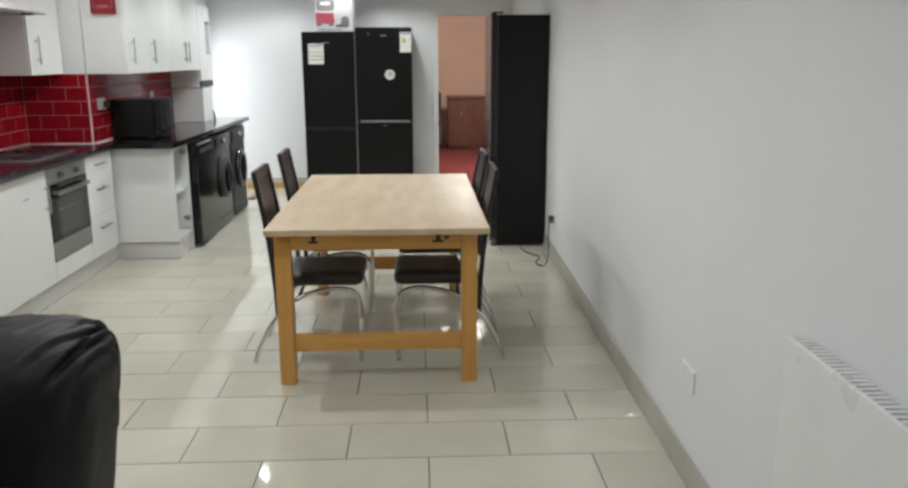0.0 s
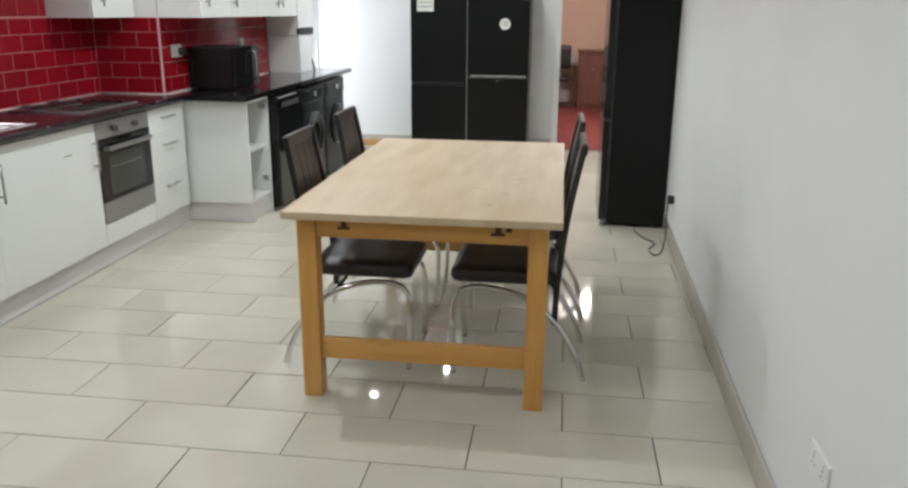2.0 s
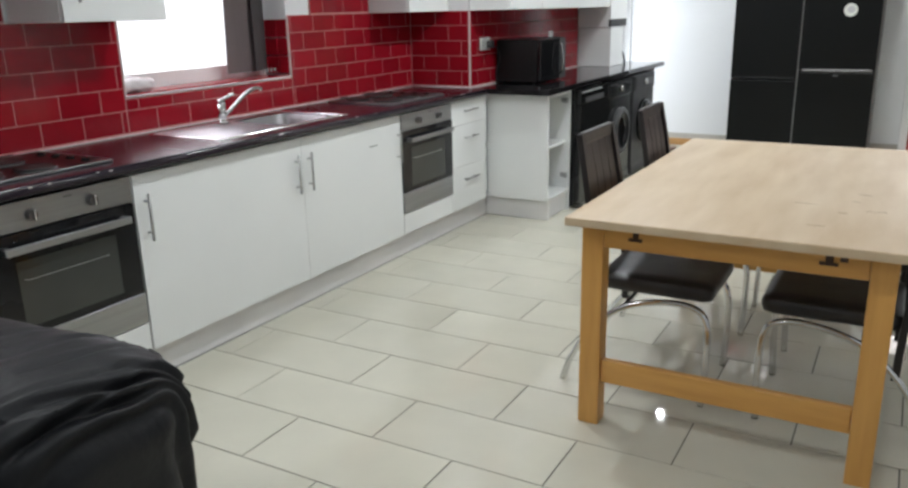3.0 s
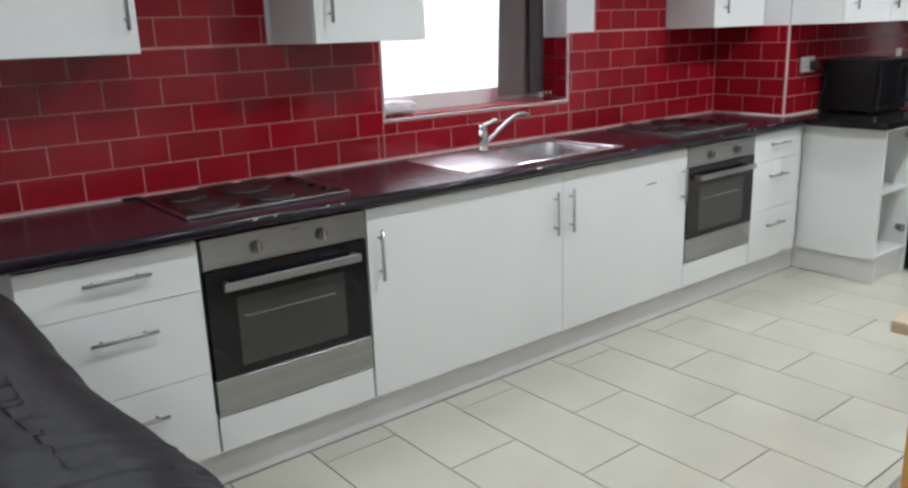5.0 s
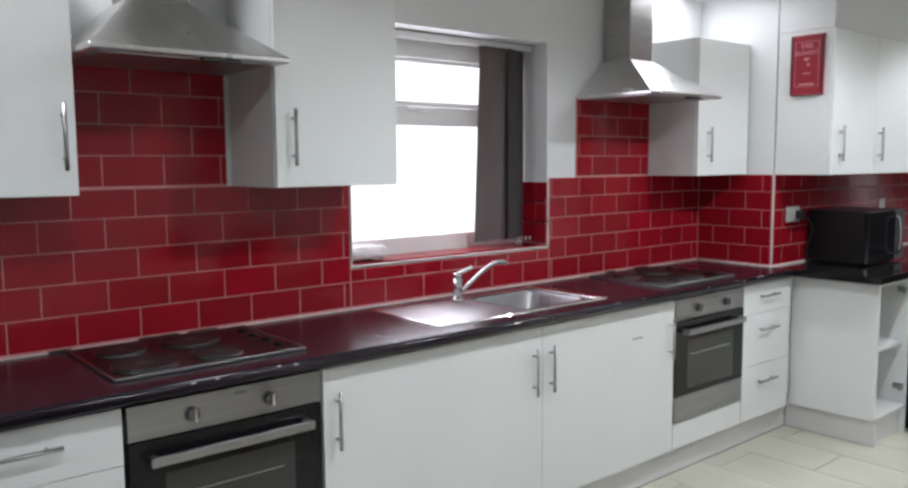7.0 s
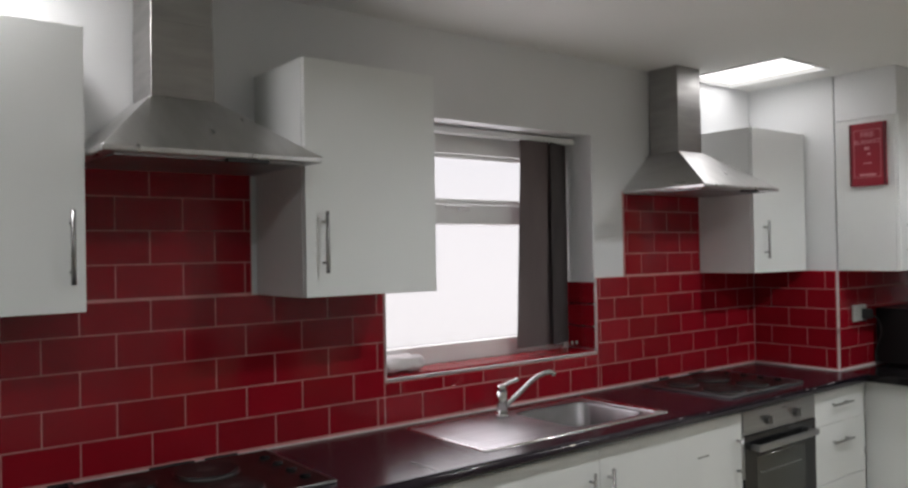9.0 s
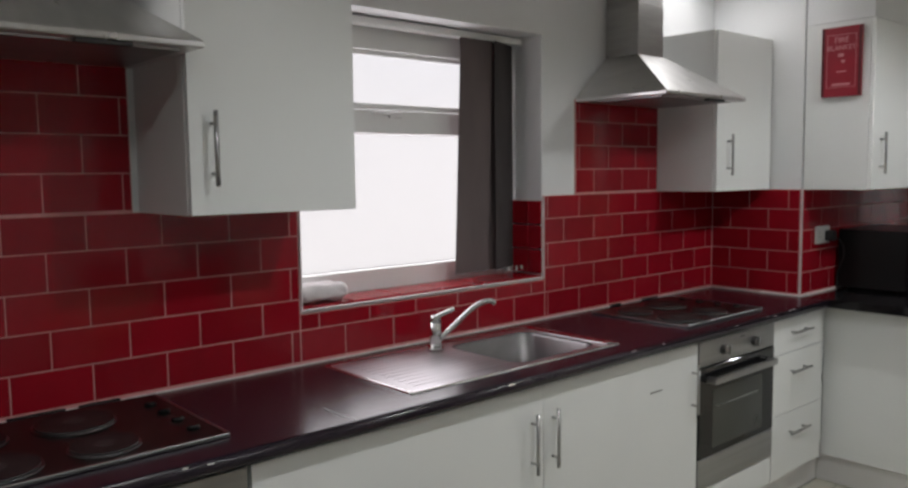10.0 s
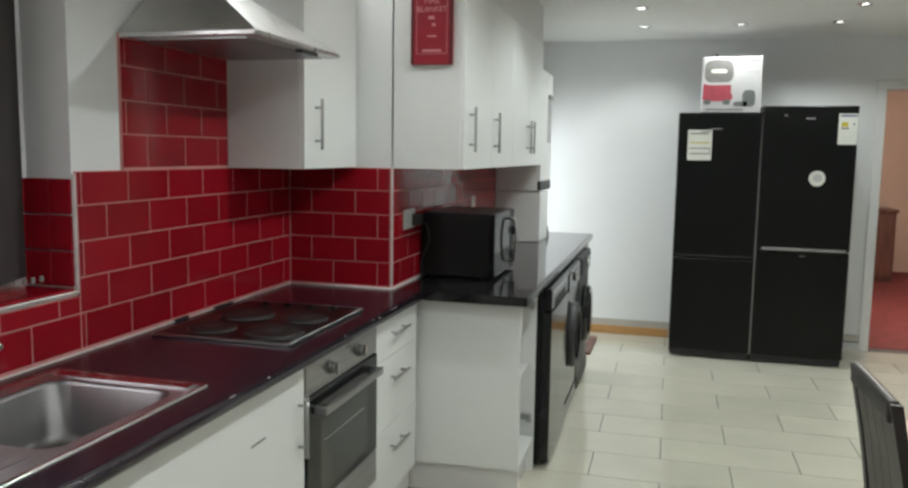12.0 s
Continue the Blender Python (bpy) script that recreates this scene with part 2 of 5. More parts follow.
def spline(pts, n=8):
    pts = [Vector(p) for p in pts]
    q = [pts[0] * 2 - pts[1], *pts, pts[-1] * 2 - pts[-2]]
    out = []
    for i in range(1, len(q) - 2):
        a, b, c, d = q[i - 1:i + 3]
        for k in range(n):
            t = k / n
            out.append(0.5 * (2 * b + (c - a) * t + (2 * a - 5 * b + 4 * c - d) * t * t + (3 * b - a - 3 * c + d) * t ** 3))
    return out + [pts[-1]]


def pillow(x0, x1, y0, y1, z0, z1, r, cuts=14, crease=0.0, cs=6.0, taper=0.0, dense=0.0):
    """A rounded, creased cushion inside the given bounds."""
    bm = bmesh.new()
    bmesh.ops.create_cube(bm, size=2)
    bmesh.ops.subdivide_edges(bm, edges=bm.edges[:], cuts=cuts, use_grid_fill=True)
    c = Vector(((x0 + x1) / 2, (y0 + y1) / 2, (z0 + z1) / 2))
    h = Vector(((x1 - x0) / 2, (y1 - y0) / 2, (z1 - z0) / 2))
    for v in bm.verts:
        v.co.x += dense * (1 - v.co.x ** 2)
        p = Vector((v.co.x * h.x, v.co.y * h.y, v.co.z * h.z))
        core = Vector([max(-(h[i] - r), min(h[i] - r, p[i])) for i in range(3)])
        d = p - core
        n = d.normalized() if d.length > 1e-6 else Vector((0, 0, 1))
        p = core + n * (r if d.length > 1e-6 else 0)
        p.y *= 1 - taper * (p.z / h.z + 1) / 2
        if crease:
            w = c + p
            f = noise.noise(Vector((w.x * cs, w.y * cs * 0.6 + w.z * cs * 0.9, w.z * cs * 0.5)))
            f2 = noise.noise(Vector((w.x * cs * 2.7 + w.z * 5, w.y * cs * 2, w.z * cs * 1.5)))
            p += n * (-crease * abs(f) - 0.45 * crease * abs(f2))
        v.co = c + p
    for f in bm.faces:
        f.smooth = True
    return bm


def smooth_normals(bm):
    bmesh.ops.recalc_face_normals(bm, faces=bm.faces[:])


def thing(name, place, label, category, group="", kind=""):
    ob = new(name)
    ob.empty_display_size = 0.05
    ob.location = place
    HOME[ob] = Vector(place)
    return tagged(ob, label, category, group, kind)


def part(name, bm, mat, parent, label=""):
    """One mesh, given in world metres, under a thing or a part."""
    me = bpy.data.meshes.new(name)
    smooth_normals(bm)
    home = HOME[parent]
    for v in bm.verts:
        v.co -= home
    bm.to_mesh(me)
    bm.free()
    me.materials.append(mat)
    ob = new(name, me)
    ob.parent = parent
    HOME[ob] = home
    if label:
        tagged(ob, label)
    return ob


def solid(name, bm, mat, label, category, kind="", group=""):
    me = bpy.data.meshes.new(name)
    smooth_normals(bm)
    bm.to_mesh(me)
    bm.free()
    me.materials.append(mat)
    ob = new(name, me)
    HOME[ob] = Vector((0, 0, 0))
    return tagged(ob, label, category, group, kind)


def structure(name, bm, mat, label, category):
    return solid(name, bm, mat, label, category, "structure")


def lettering(name, body, size, m, mat, parent):
    cu = bpy.data.curves.new(name, "FONT")
    cu.body, cu.size, cu.align_x, cu.align_y, cu.extrude = body, size, "CENTER", "CENTER", 0.0008
    tmp = new("letters", cu)
    bpy.context.view_layer.update()
    me = bpy.data.meshes.new_from_object(tmp.evaluated_get(bpy.context.evaluated_depsgraph_get()))
    bpy.data.objects.remove(tmp)
    me.transform(m)
    me.transform(Matrix.Translation(-HOME[parent]))
    me.materials.clear()
    me.materials.append(mat)
    ob = new(name, me)
    ob.parent = parent
    HOME[ob] = HOME[parent]
    return ob


# ---- the room ----
WX, RX, CY, CX, FY = -2.655, 1.36, 6.06, -2.184, 9.69
BY = -2.6
WY0, WY1, WZ0, WZ1 = 3.617, 4.762, 1.095, 2.085
T = 0.008


def ex(y):
    """The long wall runs a little askew: its face at y."""
    return 1.160 + 0.0203 * y


def askew(bm, by=1.0):
    for v in bm.verts:
        v.co.x += ex(v.co.y) * by
    return bm



floor = structure("floor", B(-2.9, 1.66, BY - 0.2, FY + 0.14, -0.12, -0.003), M_FGROUT, "pale polished porcelain floor tiles in running bond with dark grout", "floor")
w = bmesh.new()
box(w, WX - 0.27, WX - T, BY, CY, -0.1, WZ0)
box(w, WX - 0.27, WX - T, BY, CY, WZ1, CEIL + 0.1)
box(w, WX - 0.27, WX - T, BY, WY0, WZ0, WZ1)
box(w, WX - 0.27, WX - T, WY1, CY, WZ0, WZ1)
wall_west = structure("wall_west", w, M_WALL, "white painted kitchen wall with a window and red tile splashback", "wall")
w = bmesh.new()
box(w, -2.925, CX - T, CY + T, 8.88, -0.1, CEIL + 0.1)
box(w, -2.45, CX - T, 8.88, 9.66, 2.04, CEIL + 0.1)
box(w, -2.45, CX - T, 9.66, FY + 0.14, -0.1, CEIL + 0.1)
wall_step = structure("wall_step", w, M_WALL, "white painted wall stepping forward into the room", "wall")
w = bmesh.new()
box(w, CX - T, 0.49, FY, FY + 0.14, -0.1, CEIL + 0.1)
box(w, 0.49, 1.30, FY, FY + 0.14, 2.03, CEIL + 0.1)
box(w, 1.30, RX + 0.3, FY, FY + 0.14, -0.1, CEIL + 0.1)
wall_north = structure("wall_north", w, M_WALL, "white painted end wall with an open doorway", "wall")
wall_east = structure("wall_east", askew(B(0, 0.3, BY, FY, -0.1, CEIL + 0.1)), M_WALL, "plain white painted long wall", "wall")
wall_south = structure("wall_south", B(-2.925, RX + 0.3, BY - 0.15, BY, -0.1, CEIL + 0.1), M_WALL, "plain white painted wall behind the sofa", "wall")
w = bmesh.new()
LX0, LX1 = -2.648, -2.12
PANELS = ((1.95, 2.37), (5.46, 5.86))
box(w, LX1, RX + 0.3, BY - 0.15, FY + 0.14, CEIL, CEIL + 0.1)
box(w, -2.92, LX0, BY - 0.15, FY + 0.14, CEIL, CEIL + 0.1)
for a, b in zip((BY - 0.15, *[p[1] for p in PANELS]), (*[p[0] for p in PANELS], FY + 0.14)):
    box(w, LX0, LX1, a, b, CEIL, CEIL + 0.1)
structure("ceiling", w, M_CEIL, "flat white painted ceiling with recessed downlights", "ceiling")

# next room through the doorway
structure("floor_back_room", B(-1.6, 3.2, FY + 0.14, 14.9, -0.12, 0.0), M_CARPET, "dark red carpet in the room beyond the doorway", "floor")
structure("ceiling_back_room", B(-1.6, 3.2, FY + 0.14, 14.9, CEIL, CEIL + 0.1), M_CEIL, "white ceiling of the room beyond", "ceiling")
w = bmesh.new()
box(w, -1.6, 3.2, 14.75, 14.9, 0, CEIL)
box(w, -1.6, -1.45, FY + 0.145, 14.75, 0, CEIL)
box(w, 3.05, 3.2, FY + 0.145, 14.75, 0, CEIL)
structure("wall_back_room", w, M_PEACH, "peach painted walls of the room beyond", "wall")

# skirting
sk = structure("baseboard_east", askew(B(-0.004, -0.0005, BY, FY, 0, 0.112)), M_FGROUT, "beige tile skirting along the wall", "baseboard")
y = BY
while y < FY - 0.02:
    y1 = min(y + 0.65, FY)
    part("skirting_tile", askew(B(-0.012, -0.003, y + 0.0015, y1 - 0.0015, 0.001, 0.118, 0.0015)), M_SKIRT, sk)
    y = y1
sk = structure("baseboard_north", B(CX, 0.42, FY - 0.012, FY - 0.0005, 0.07, 0.125), M_SKIRT, "grey tile skirting over a wooden strip", "baseboard")
part("wooden_strip", B(CX, -1.03, FY - 0.02, FY - 0.0005, 0.001, 0.07, 0.003), M_OAK, sk, "orange wood strip")
structure("door_1", box(box(B(0.42, 0.49, FY - 0.02, FY + 0.15, 0, 2.03, 0.004), 1.30, 1.318, FY - 0.02, FY + 0.15, 0, 2.03, 0.002), 0.42, 1.318, FY - 0.02, FY + 0.15, 2.031, 2.1, 0.004), M_PVC, "cream painted door frame of an open doorway", "door frame")

d2 = thing("door_2", (-2.35, 9.27, 0), "white plastic glazed side door letting daylight in", "door", kind="structure")
w = bmesh.new()
box(w, -2.40, -2.34, 8.882, 8.98, 0, 2.035, 0.004)
box(w, -2.40, -2.34, 9.56, 9.658, 0, 2.035, 0.004)
box(w, -2.40, -2.34, 8.98, 9.56, 1.93, 2.035, 0.004)
box(w, -2.40, -2.34, 8.98, 9.56, 0, 0.20, 0.004)
part("door_frame", w, M_PVC, d2)
g = part("pane", B(-2.373, -2.367, 8.98, 9.56, 0.20, 1.93), M_GLASS, d2)
g.visible_shadow = False
structure("step_outside", B(-4.18, -2.45, 8.882, 9.66, -0.12, -0.01), M_SKIRT, "plain step outside the side door", "step")

# ---- window ----
win = thing("window_1", (-2.86, 4.19, WZ0), "white plastic window with frosted glass and a top light", "window", kind="structure")
FX0, FX1 = -2.90, -2.83
w = bmesh.new()
box(w, FX0, FX1, WY0 + 0.001, WY0 + 0.06, WZ0, WZ1 - 0.001, 0.004)
box(w, FX0, FX1, WY1 - 0.06, WY1 - 0.001, WZ0, WZ1 - 0.001, 0.004)
box(w, FX0, FX1, WY0 + 0.06, WY1 - 0.06, WZ1 - 0.11, WZ1 - 0.001, 0.004)
box(w, FX0, FX1, WY0 + 0.06, WY1 - 0.06, WZ0 + 0.005, WZ0 + 0.085, 0.004)
part("window_frame", w, M_PVC, win)
part("transom", B(FX0, FX1 + 0.006, WY0 + 0.06, WY1 - 0.06, 1.675, 1.765, 0.006), M_PVC, win)
part("window_sash", box(B(FX1, FX1 + 0.012, WY0 + 0.061, WY1 - 0.061, 1.765, 1.785, 0.003), FX1, FX1 + 0.012, WY0 + 0.061, WY1 - 0.061, 1.955, 1.974, 0.003), M_PVC, win)
part("window_catch", box(B(FX1 + 0.006, FX1 + 0.022, 4.10, 4.16, 1.735, 1.76, 0.003), FX1 + 0.018, FX1 + 0.03, 4.02, 4.15, 1.745, 1.758, 0.004), M_PVC, win)
for z0, z1 in ((1.18, 1.675), (1.765, 1.975)):
    g = part("pane", B(-2.872, -2.866, WY0 + 0.06, WY1 - 0.06, z0, z1), M_GLASS, win)
    g.visible_shadow = False
structure("backdrop", B(-4.2, -4.19, 1.0, 11.5, -0.5, 4.5), M_SKYCARD, "bright overcast daylight outside the frosted window", "sky")
part("sill", B(-2.83, WX - 0.001, WY0 + 0.001, WY1 - 0.001, WZ0 - 0.004, WZ0 + 0.003), M_GROUT, win)
for i in range(6):
    a, b = WY0 + 0.003 + i * 0.2015, min(WY0 + 0.2 + i * 0.2015, WY1 - 0.003)
    if b > a + 0.02:
        for x0, x1 in ((-2.826, -2.758), (-2.755, -2.662)):
            part("sill_tile", B(x0, x1, a, b, WZ0 + 0.003, WZ0 + 0.011, 0.002), M_RED, win)
for z0 in (1.11, 1.2115, 1.313):
    for x0, x1 in ((-2.825, -2.735), (-2.732, -2.662)):
        part("reveal_tile", B(x0, x1, WY1 - 0.009, WY1 - 0.0005, z0, z0 + 0.0985, 0.002), M_RED, win)
tr = bmesh.new()
box(tr, WX - 0.008, WX + 0.003, WY0 - 0.004, WY1 + 0.004, WZ0 - 0.004, WZ0 + 0.004, 0.002)
box(tr, WX - 0.008, WX + 0.003, WY1 - 0.003, WY1 + 0.004, WZ0 + 0.004, 1.425, 0.002)
box(tr, WX - 0.008, WX + 0.004, WY0 - 0.004, WY0 + 0.003, WZ0 + 0.004, 1.43, 0.002)
structure("trim", tr, M_SILL, "white tile edging round the window opening", "trim")

# bunched vertical blind
bl = thing("vertical_blind", (-2.75, 4.57, 2.05), "grey-brown vertical blind drawn to one side of the window", "blind")
part("headrail", B(-2.80, -2.76, WY0 + 0.01, WY1 - 0.01, 2.05, 2.078, 0.004), M_PVC, bl)


def slat(y, yaw, width, back=0.0, swing=0.0):
    bm = bmesh.new()
    n = 8
    for s in (0, 1):
        for k in range(n + 1):
            u = (k / n - 0.5) * width
            d = 0.006 * math.cos(k / n * math.pi) + (0.0012 if s else 0)
            for z in (1.135, 2.05):
                lean = (2.05 - z) * -swing
                bm.verts.new((-2.755 - back + d * math.cos(yaw) + u * math.sin(yaw), y + lean + u * math.cos(yaw) - d * math.sin(yaw), z))
    bm.verts.ensure_lookup_table()
    v = bm.verts
    q = 2 * (n + 1)
    for k in range(n):
        a = 2 * k
        bm.faces.new((v[a], v[a + 2], v[a + 3], v[a + 1]))
        bm.faces.new((v[q + a], v[q + a + 1], v[q + a + 3], v[q + a + 2]))
        bm.faces.new((v[a], v[q + a], v[q + a + 2], v[a + 2]))
        bm.faces.new((v[a + 1], v[a + 3], v[q + a + 3], v[q + a + 1]))
    bm.faces.new((v[0], v[1], v[q + 1], v[q]))
    bm.faces.new((v[2 * n], v[q + 2 * n], v[q + 2 * n + 1], v[2 * n + 1]))
    return bm


# the last three slats take the darkened cloth in place of real shade
for y, yaw, wd, back, swing, cloth in ((4.49, 0.08, 0.17, 0.0, 0.045, M_BLIND), (4.50, 0.10, 0.17, 0.016, -0.06, M_BLIND), (4.53, 0.10, 0.17, 0.03, -0.02, M_BLIND), (4.648, -0.30, 0.17, 0.014, 0.0, M_BLINDSHADE), (4.652, -0.12, 0.185, 0.04, 0.0, M_BLINDSHADE), (4.655, -0.05, 0.185, 0.052, 0.0, M_BLINDSHADE)):
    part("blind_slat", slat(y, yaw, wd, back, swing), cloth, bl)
for y in (4.61, 4.64, 4.67, 4.70):
    part("chain_weight", B(-2.730, -2.722, y, y + 0.012, 1.128, 1.145, 0.002), M_GREY, bl, "pale plastic chain weight")
solid("folded_cloth", pillow(-2.80, -2.68, 3.63, 3.83, WZ0 + 0.010, WZ0 + 0.075, 0.03, 12, 0.02, 14), M_CLOTH, "crumpled white cloth lying on the red tiled sill", "cloth")

# ---- ceiling fittings ----
for LY0, LY1 in PANELS:
    pl = thing("ceiling_light_panel", (-2.37, (LY0 + LY1) / 2, CEIL), "square white glowing light panel recessed in the ceiling", "ceiling light", "ceiling light panels")
    part("diffuser", B(LX0 + 0.001, LX1 - 0.001, LY0 + 0.001, LY1 - 0.001, CEIL + 0.02, CEIL + 0.035), M_PANEL, pl)
    fr = bmesh.new()
    box(fr, LX0 - 0.012, LX0, LY0 - 0.012, LY1 + 0.012, CEIL - 0.006, CEIL)
    box(fr, LX1, LX1 + 0.012, LY0 - 0.012, LY1 + 0.012, CEIL - 0.006, CEIL)
    box(fr, LX0, LX1, LY0 - 0.012, LY0, CEIL - 0.006, CEIL)
    box(fr, LX0, LX1, LY1, LY1 + 0.012, CEIL - 0.006, CEIL)
    part("frame", fr, M_PVC, pl)

first = None
for x, y in DOWNLIGHTS:
    if first is None:
        first = thing("downlight", (x, y, CEIL), "small round recessed ceiling downlight, lit", "downlight", "ceiling downlights")
        bm = bmesh.new()
        prof = [(0.0225, -0.0005), (0.031, -0.001), (0.036, -0.007), (0.043, -0.005), (0.046, 0.0)]
        rings = [[bm.verts.new((x + r * math.cos(a), y + r * math.sin(a), CEIL + z)) for a in (2 * math.pi * k / 24 for k in range(24))] for r, z in prof]
        for a, b in zip(rings, rings[1:]):
            for k in range(24):
                bm.faces.new((a[k], a[(k + 1) % 24], b[(k + 1) % 24], b[k])).smooth = True
        part("bezel", bm, M_CHROME, first)
        part("lens", rod(bmesh.new(), (x, y, CEIL - 0.002), (x, y, CEIL - 0.0005), 0.022, 20), M_LAMP, first)
    else:
        copy_thing(first, pose(x, y, CEIL))


# ---- kitchen run ----
XF, XC, XP = -2.085, -2.103, -2.14
ZD0, ZD1, ZT0, ZT1 = 0.147, 0.868, 0.882, 0.92


def bar_handle(parent, a, b, out, gap=0.027):
    """A nickel bar handle on two posts between a and b, standing off along out."""
    a, b, out = Vector(a), Vector(b), Vector(out)
    bm = rod(bmesh.new(), a + out * gap, b + out * gap, 0.006, 10)
    for f in (0.17, 0.83):
        p = a.lerp(b, f)
        rod(bm, p, p + out * gap, 0.0045, 8)
    return part("handle", bm, M_NICKEL, parent, "brushed metal bar handle")


def base_unit(y0, y1, label, category, fronts, left=True, right=True):
    """fronts: (part name, y0, y1, z0, z1, handle ends as ((y, z), (y, z)) or None)."""
    ob = thing("base_cabinet" if category == "cabinet" else "drawer_unit", ((WX + XF) / 2, (y0 + y1) / 2, 0), label, category, "kitchen base units")
    for a in (y0 + 0.001, y1 - 0.019):
        part("side_panel", B(WX + 0.01, XC - 0.001, a, a + 0.018, 0.147, ZT0 - 0.001), M_CARCASS, ob)
    part("bottom_panel", B(WX + 0.01, XC - 0.001, y0 + 0.0195, y1 - 0.0195, 0.147, 0.165), M_CARCASS, ob)
    part("back_panel", B(WX + 0.01, WX + 0.018, y0 + 0.0195, y1 - 0.0195, 0.1655, ZT0 - 0.05), M_CARCASS, ob)
    for a in (y0 + 0.03, y1 - 0.09):
        part("leg", B(WX + 0.03, WX + 0.09, a, a + 0.06, 0, 0.1465), M_DARK, ob)
        part("leg", B(XP - 0.10, XP - 0.04, a, a + 0.06, 0, 0.1465), M_DARK, ob)
    for name, a, b, z0, z1, h in fronts:
        d = part(name, B(XC, XF, a + (0.0012 if abs(a - y0) < 0.01 else 0.00005), b - (0.0012 if abs(b - y1) < 0.01 else 0.00005), z0 + 0.0012, z1 - 0.0012, 0.0002), M_WHITE, ob)
        if h:
            (ya, za), (yb, zb) = h
            bar_handle(d, (XF, ya, za), (XF, yb, zb), (1, 0, 0))
    return ob


def drawers(y0, y1, hy0, hy1, label):
    zs = [ZD0, 0.436, 0.712, ZD1]
    hz = [0.345, 0.625, 0.803]
    return base_unit(y0, y1, label, "drawers", [("drawer_front", y0, y1, zs[i], zs[i + 1], ((hy0, hz[i]), (hy1, hz[i]))) for i in range(3)])


def up(y):
    return ((y, 0.60), (y, 0.79))


drawers(2.015, 2.525, 2.18, 2.372, "white gloss three-drawer base unit with bar handles")
base_unit(3.136, 4.13, "white gloss double-door base unit under the sink drainer", "cabinet", [("door", 3.136, 3.633, ZD0, ZD1, up(3.183)), ("door", 3.633, 4.13, ZD0, ZD1, up(4.078))])
b2 = base_unit(4.13, 5.012, "white gloss double-door base unit with a scratched door", "cabinet", [("door", 4.13, 4.571, ZD0, ZD1, up(4.173)), ("door", 4.571, 5.012, ZD0, ZD1, up(4.975))])
part("scratch", B(XF, XF + 0.0008, 4.70, 4.775, 0.727, 0.732), M_INK, b2, "short dark scratch")
drawers(5.614, 6.10, 5.75, 5.935, "white gloss three-drawer base unit beside the corner panel")

plinth = structure("plinth", box(B(XP - 0.016, XP, 2.0, 6.188, 0.002, 0.146, 0.002), XP, -1.645, 6.188, 6.204, 0.002, 0.146, 0.002), M_PLINTH, "pale plinth board under the base units", "plinth")
part("sealant_line", B(XP, XP + 0.003, 2.0, 6.188, 0.0, 0.003), M_INK, plinth, "dark grimy sealant line")


def oven(y0, label):
    y1 = y0 + 0.598
    ob = thing("built_in_oven", ((WX + XF) / 2, y0 + 0.3, 0.147), label, "oven", "built-in ovens")
    part("body", B(WX + 0.05, XC, y0 + 0.006, y1 - 0.006, 0.275, 0.865), M_GREY, ob)
    cp = part("control_panel", B(XC, XF + 0.004, y0 + 0.003, y1 - 0.003, 0.768, 0.868, 0.002), M_STEEL, ob, "brushed steel control panel")
    for f in (0.305, 0.70):
        y = y0 + 0.598 * f
        k = part("knob", rod(rod(bmesh.new(), (XF + 0.004, y, 0.815), (XF + 0.010, y, 0.815), 0.021, 20), (XF + 0.010, y, 0.815), (XF + 0.024, y, 0.815), 0.018, 20, 0.016), M_BOWL, cp)
        part("grip", B(XF + 0.022, XF + 0.034, y - 0.004, y + 0.004, 0.797, 0.834, 0.003, 2), M_CHROME, k)
    part("logo", B(XF + 0.004, XF + 0.0046, y0 + 0.31, y0 + 0.345, 0.846, 0.852), M_INK, cp)
    door = part("oven_door", B(XC, XF + 0.006, y0 + 0.003, y1 - 0.003, 0.400, 0.764, 0.003), M_BLACKGLASS, ob, "black glass oven door")
    part("door_window", B(XF + 0.0055, XF + 0.0068, y0 + 0.10, y1 - 0.10, 0.43, 0.665, 0.0005), M_WINGLASS, door)
    part("rack", rod(rod(bmesh.new(), (XF + 0.0072, y0 + 0.14, 0.595), (XF + 0.0072, y1 - 0.14, 0.595), 0.0018, 6), (XF + 0.0072, y0 + 0.12, 0.60), (XF + 0.0072, y0 + 0.14, 0.595), 0.0015, 6), M_GREY, door)
    h = bmesh.new()
    box(h, XF + 0.036, XF + 0.050, y0 + 0.05, y1 - 0.05, 0.700, 0.728, 0.006, 2)
    box(h, XF + 0.006, XF + 0.038, y0 + 0.052, y0 + 0.075, 0.702, 0.726, 0.003)
    box(h, XF + 0.006, XF + 0.038, y1 - 0.075, y1 - 0.052, 0.702, 0.726, 0.003)
    part("handle", h, M_STEEL, door, "brushed steel bar handle")
    part("lower_trim", B(XC, XF + 0.005, y0 + 0.003, y1 - 0.003, 0.275, 0.397, 0.002), M_STEEL, ob, "brushed steel strip")
    part("filler_panel", B(XC, XF, y0 + 0.002, y1 - 0.002, ZD0 + 0.001, 0.270, 0.0015), M_WHITE, ob, "white panel below the oven")
    c = bmesh.new()
    box(c, WX + 0.01, XP - 0.02, y0 + 0.001, y1 - 0.001, 0.0, 0.27)
    part("housing", c, M_CARCASS, ob)
    return ob


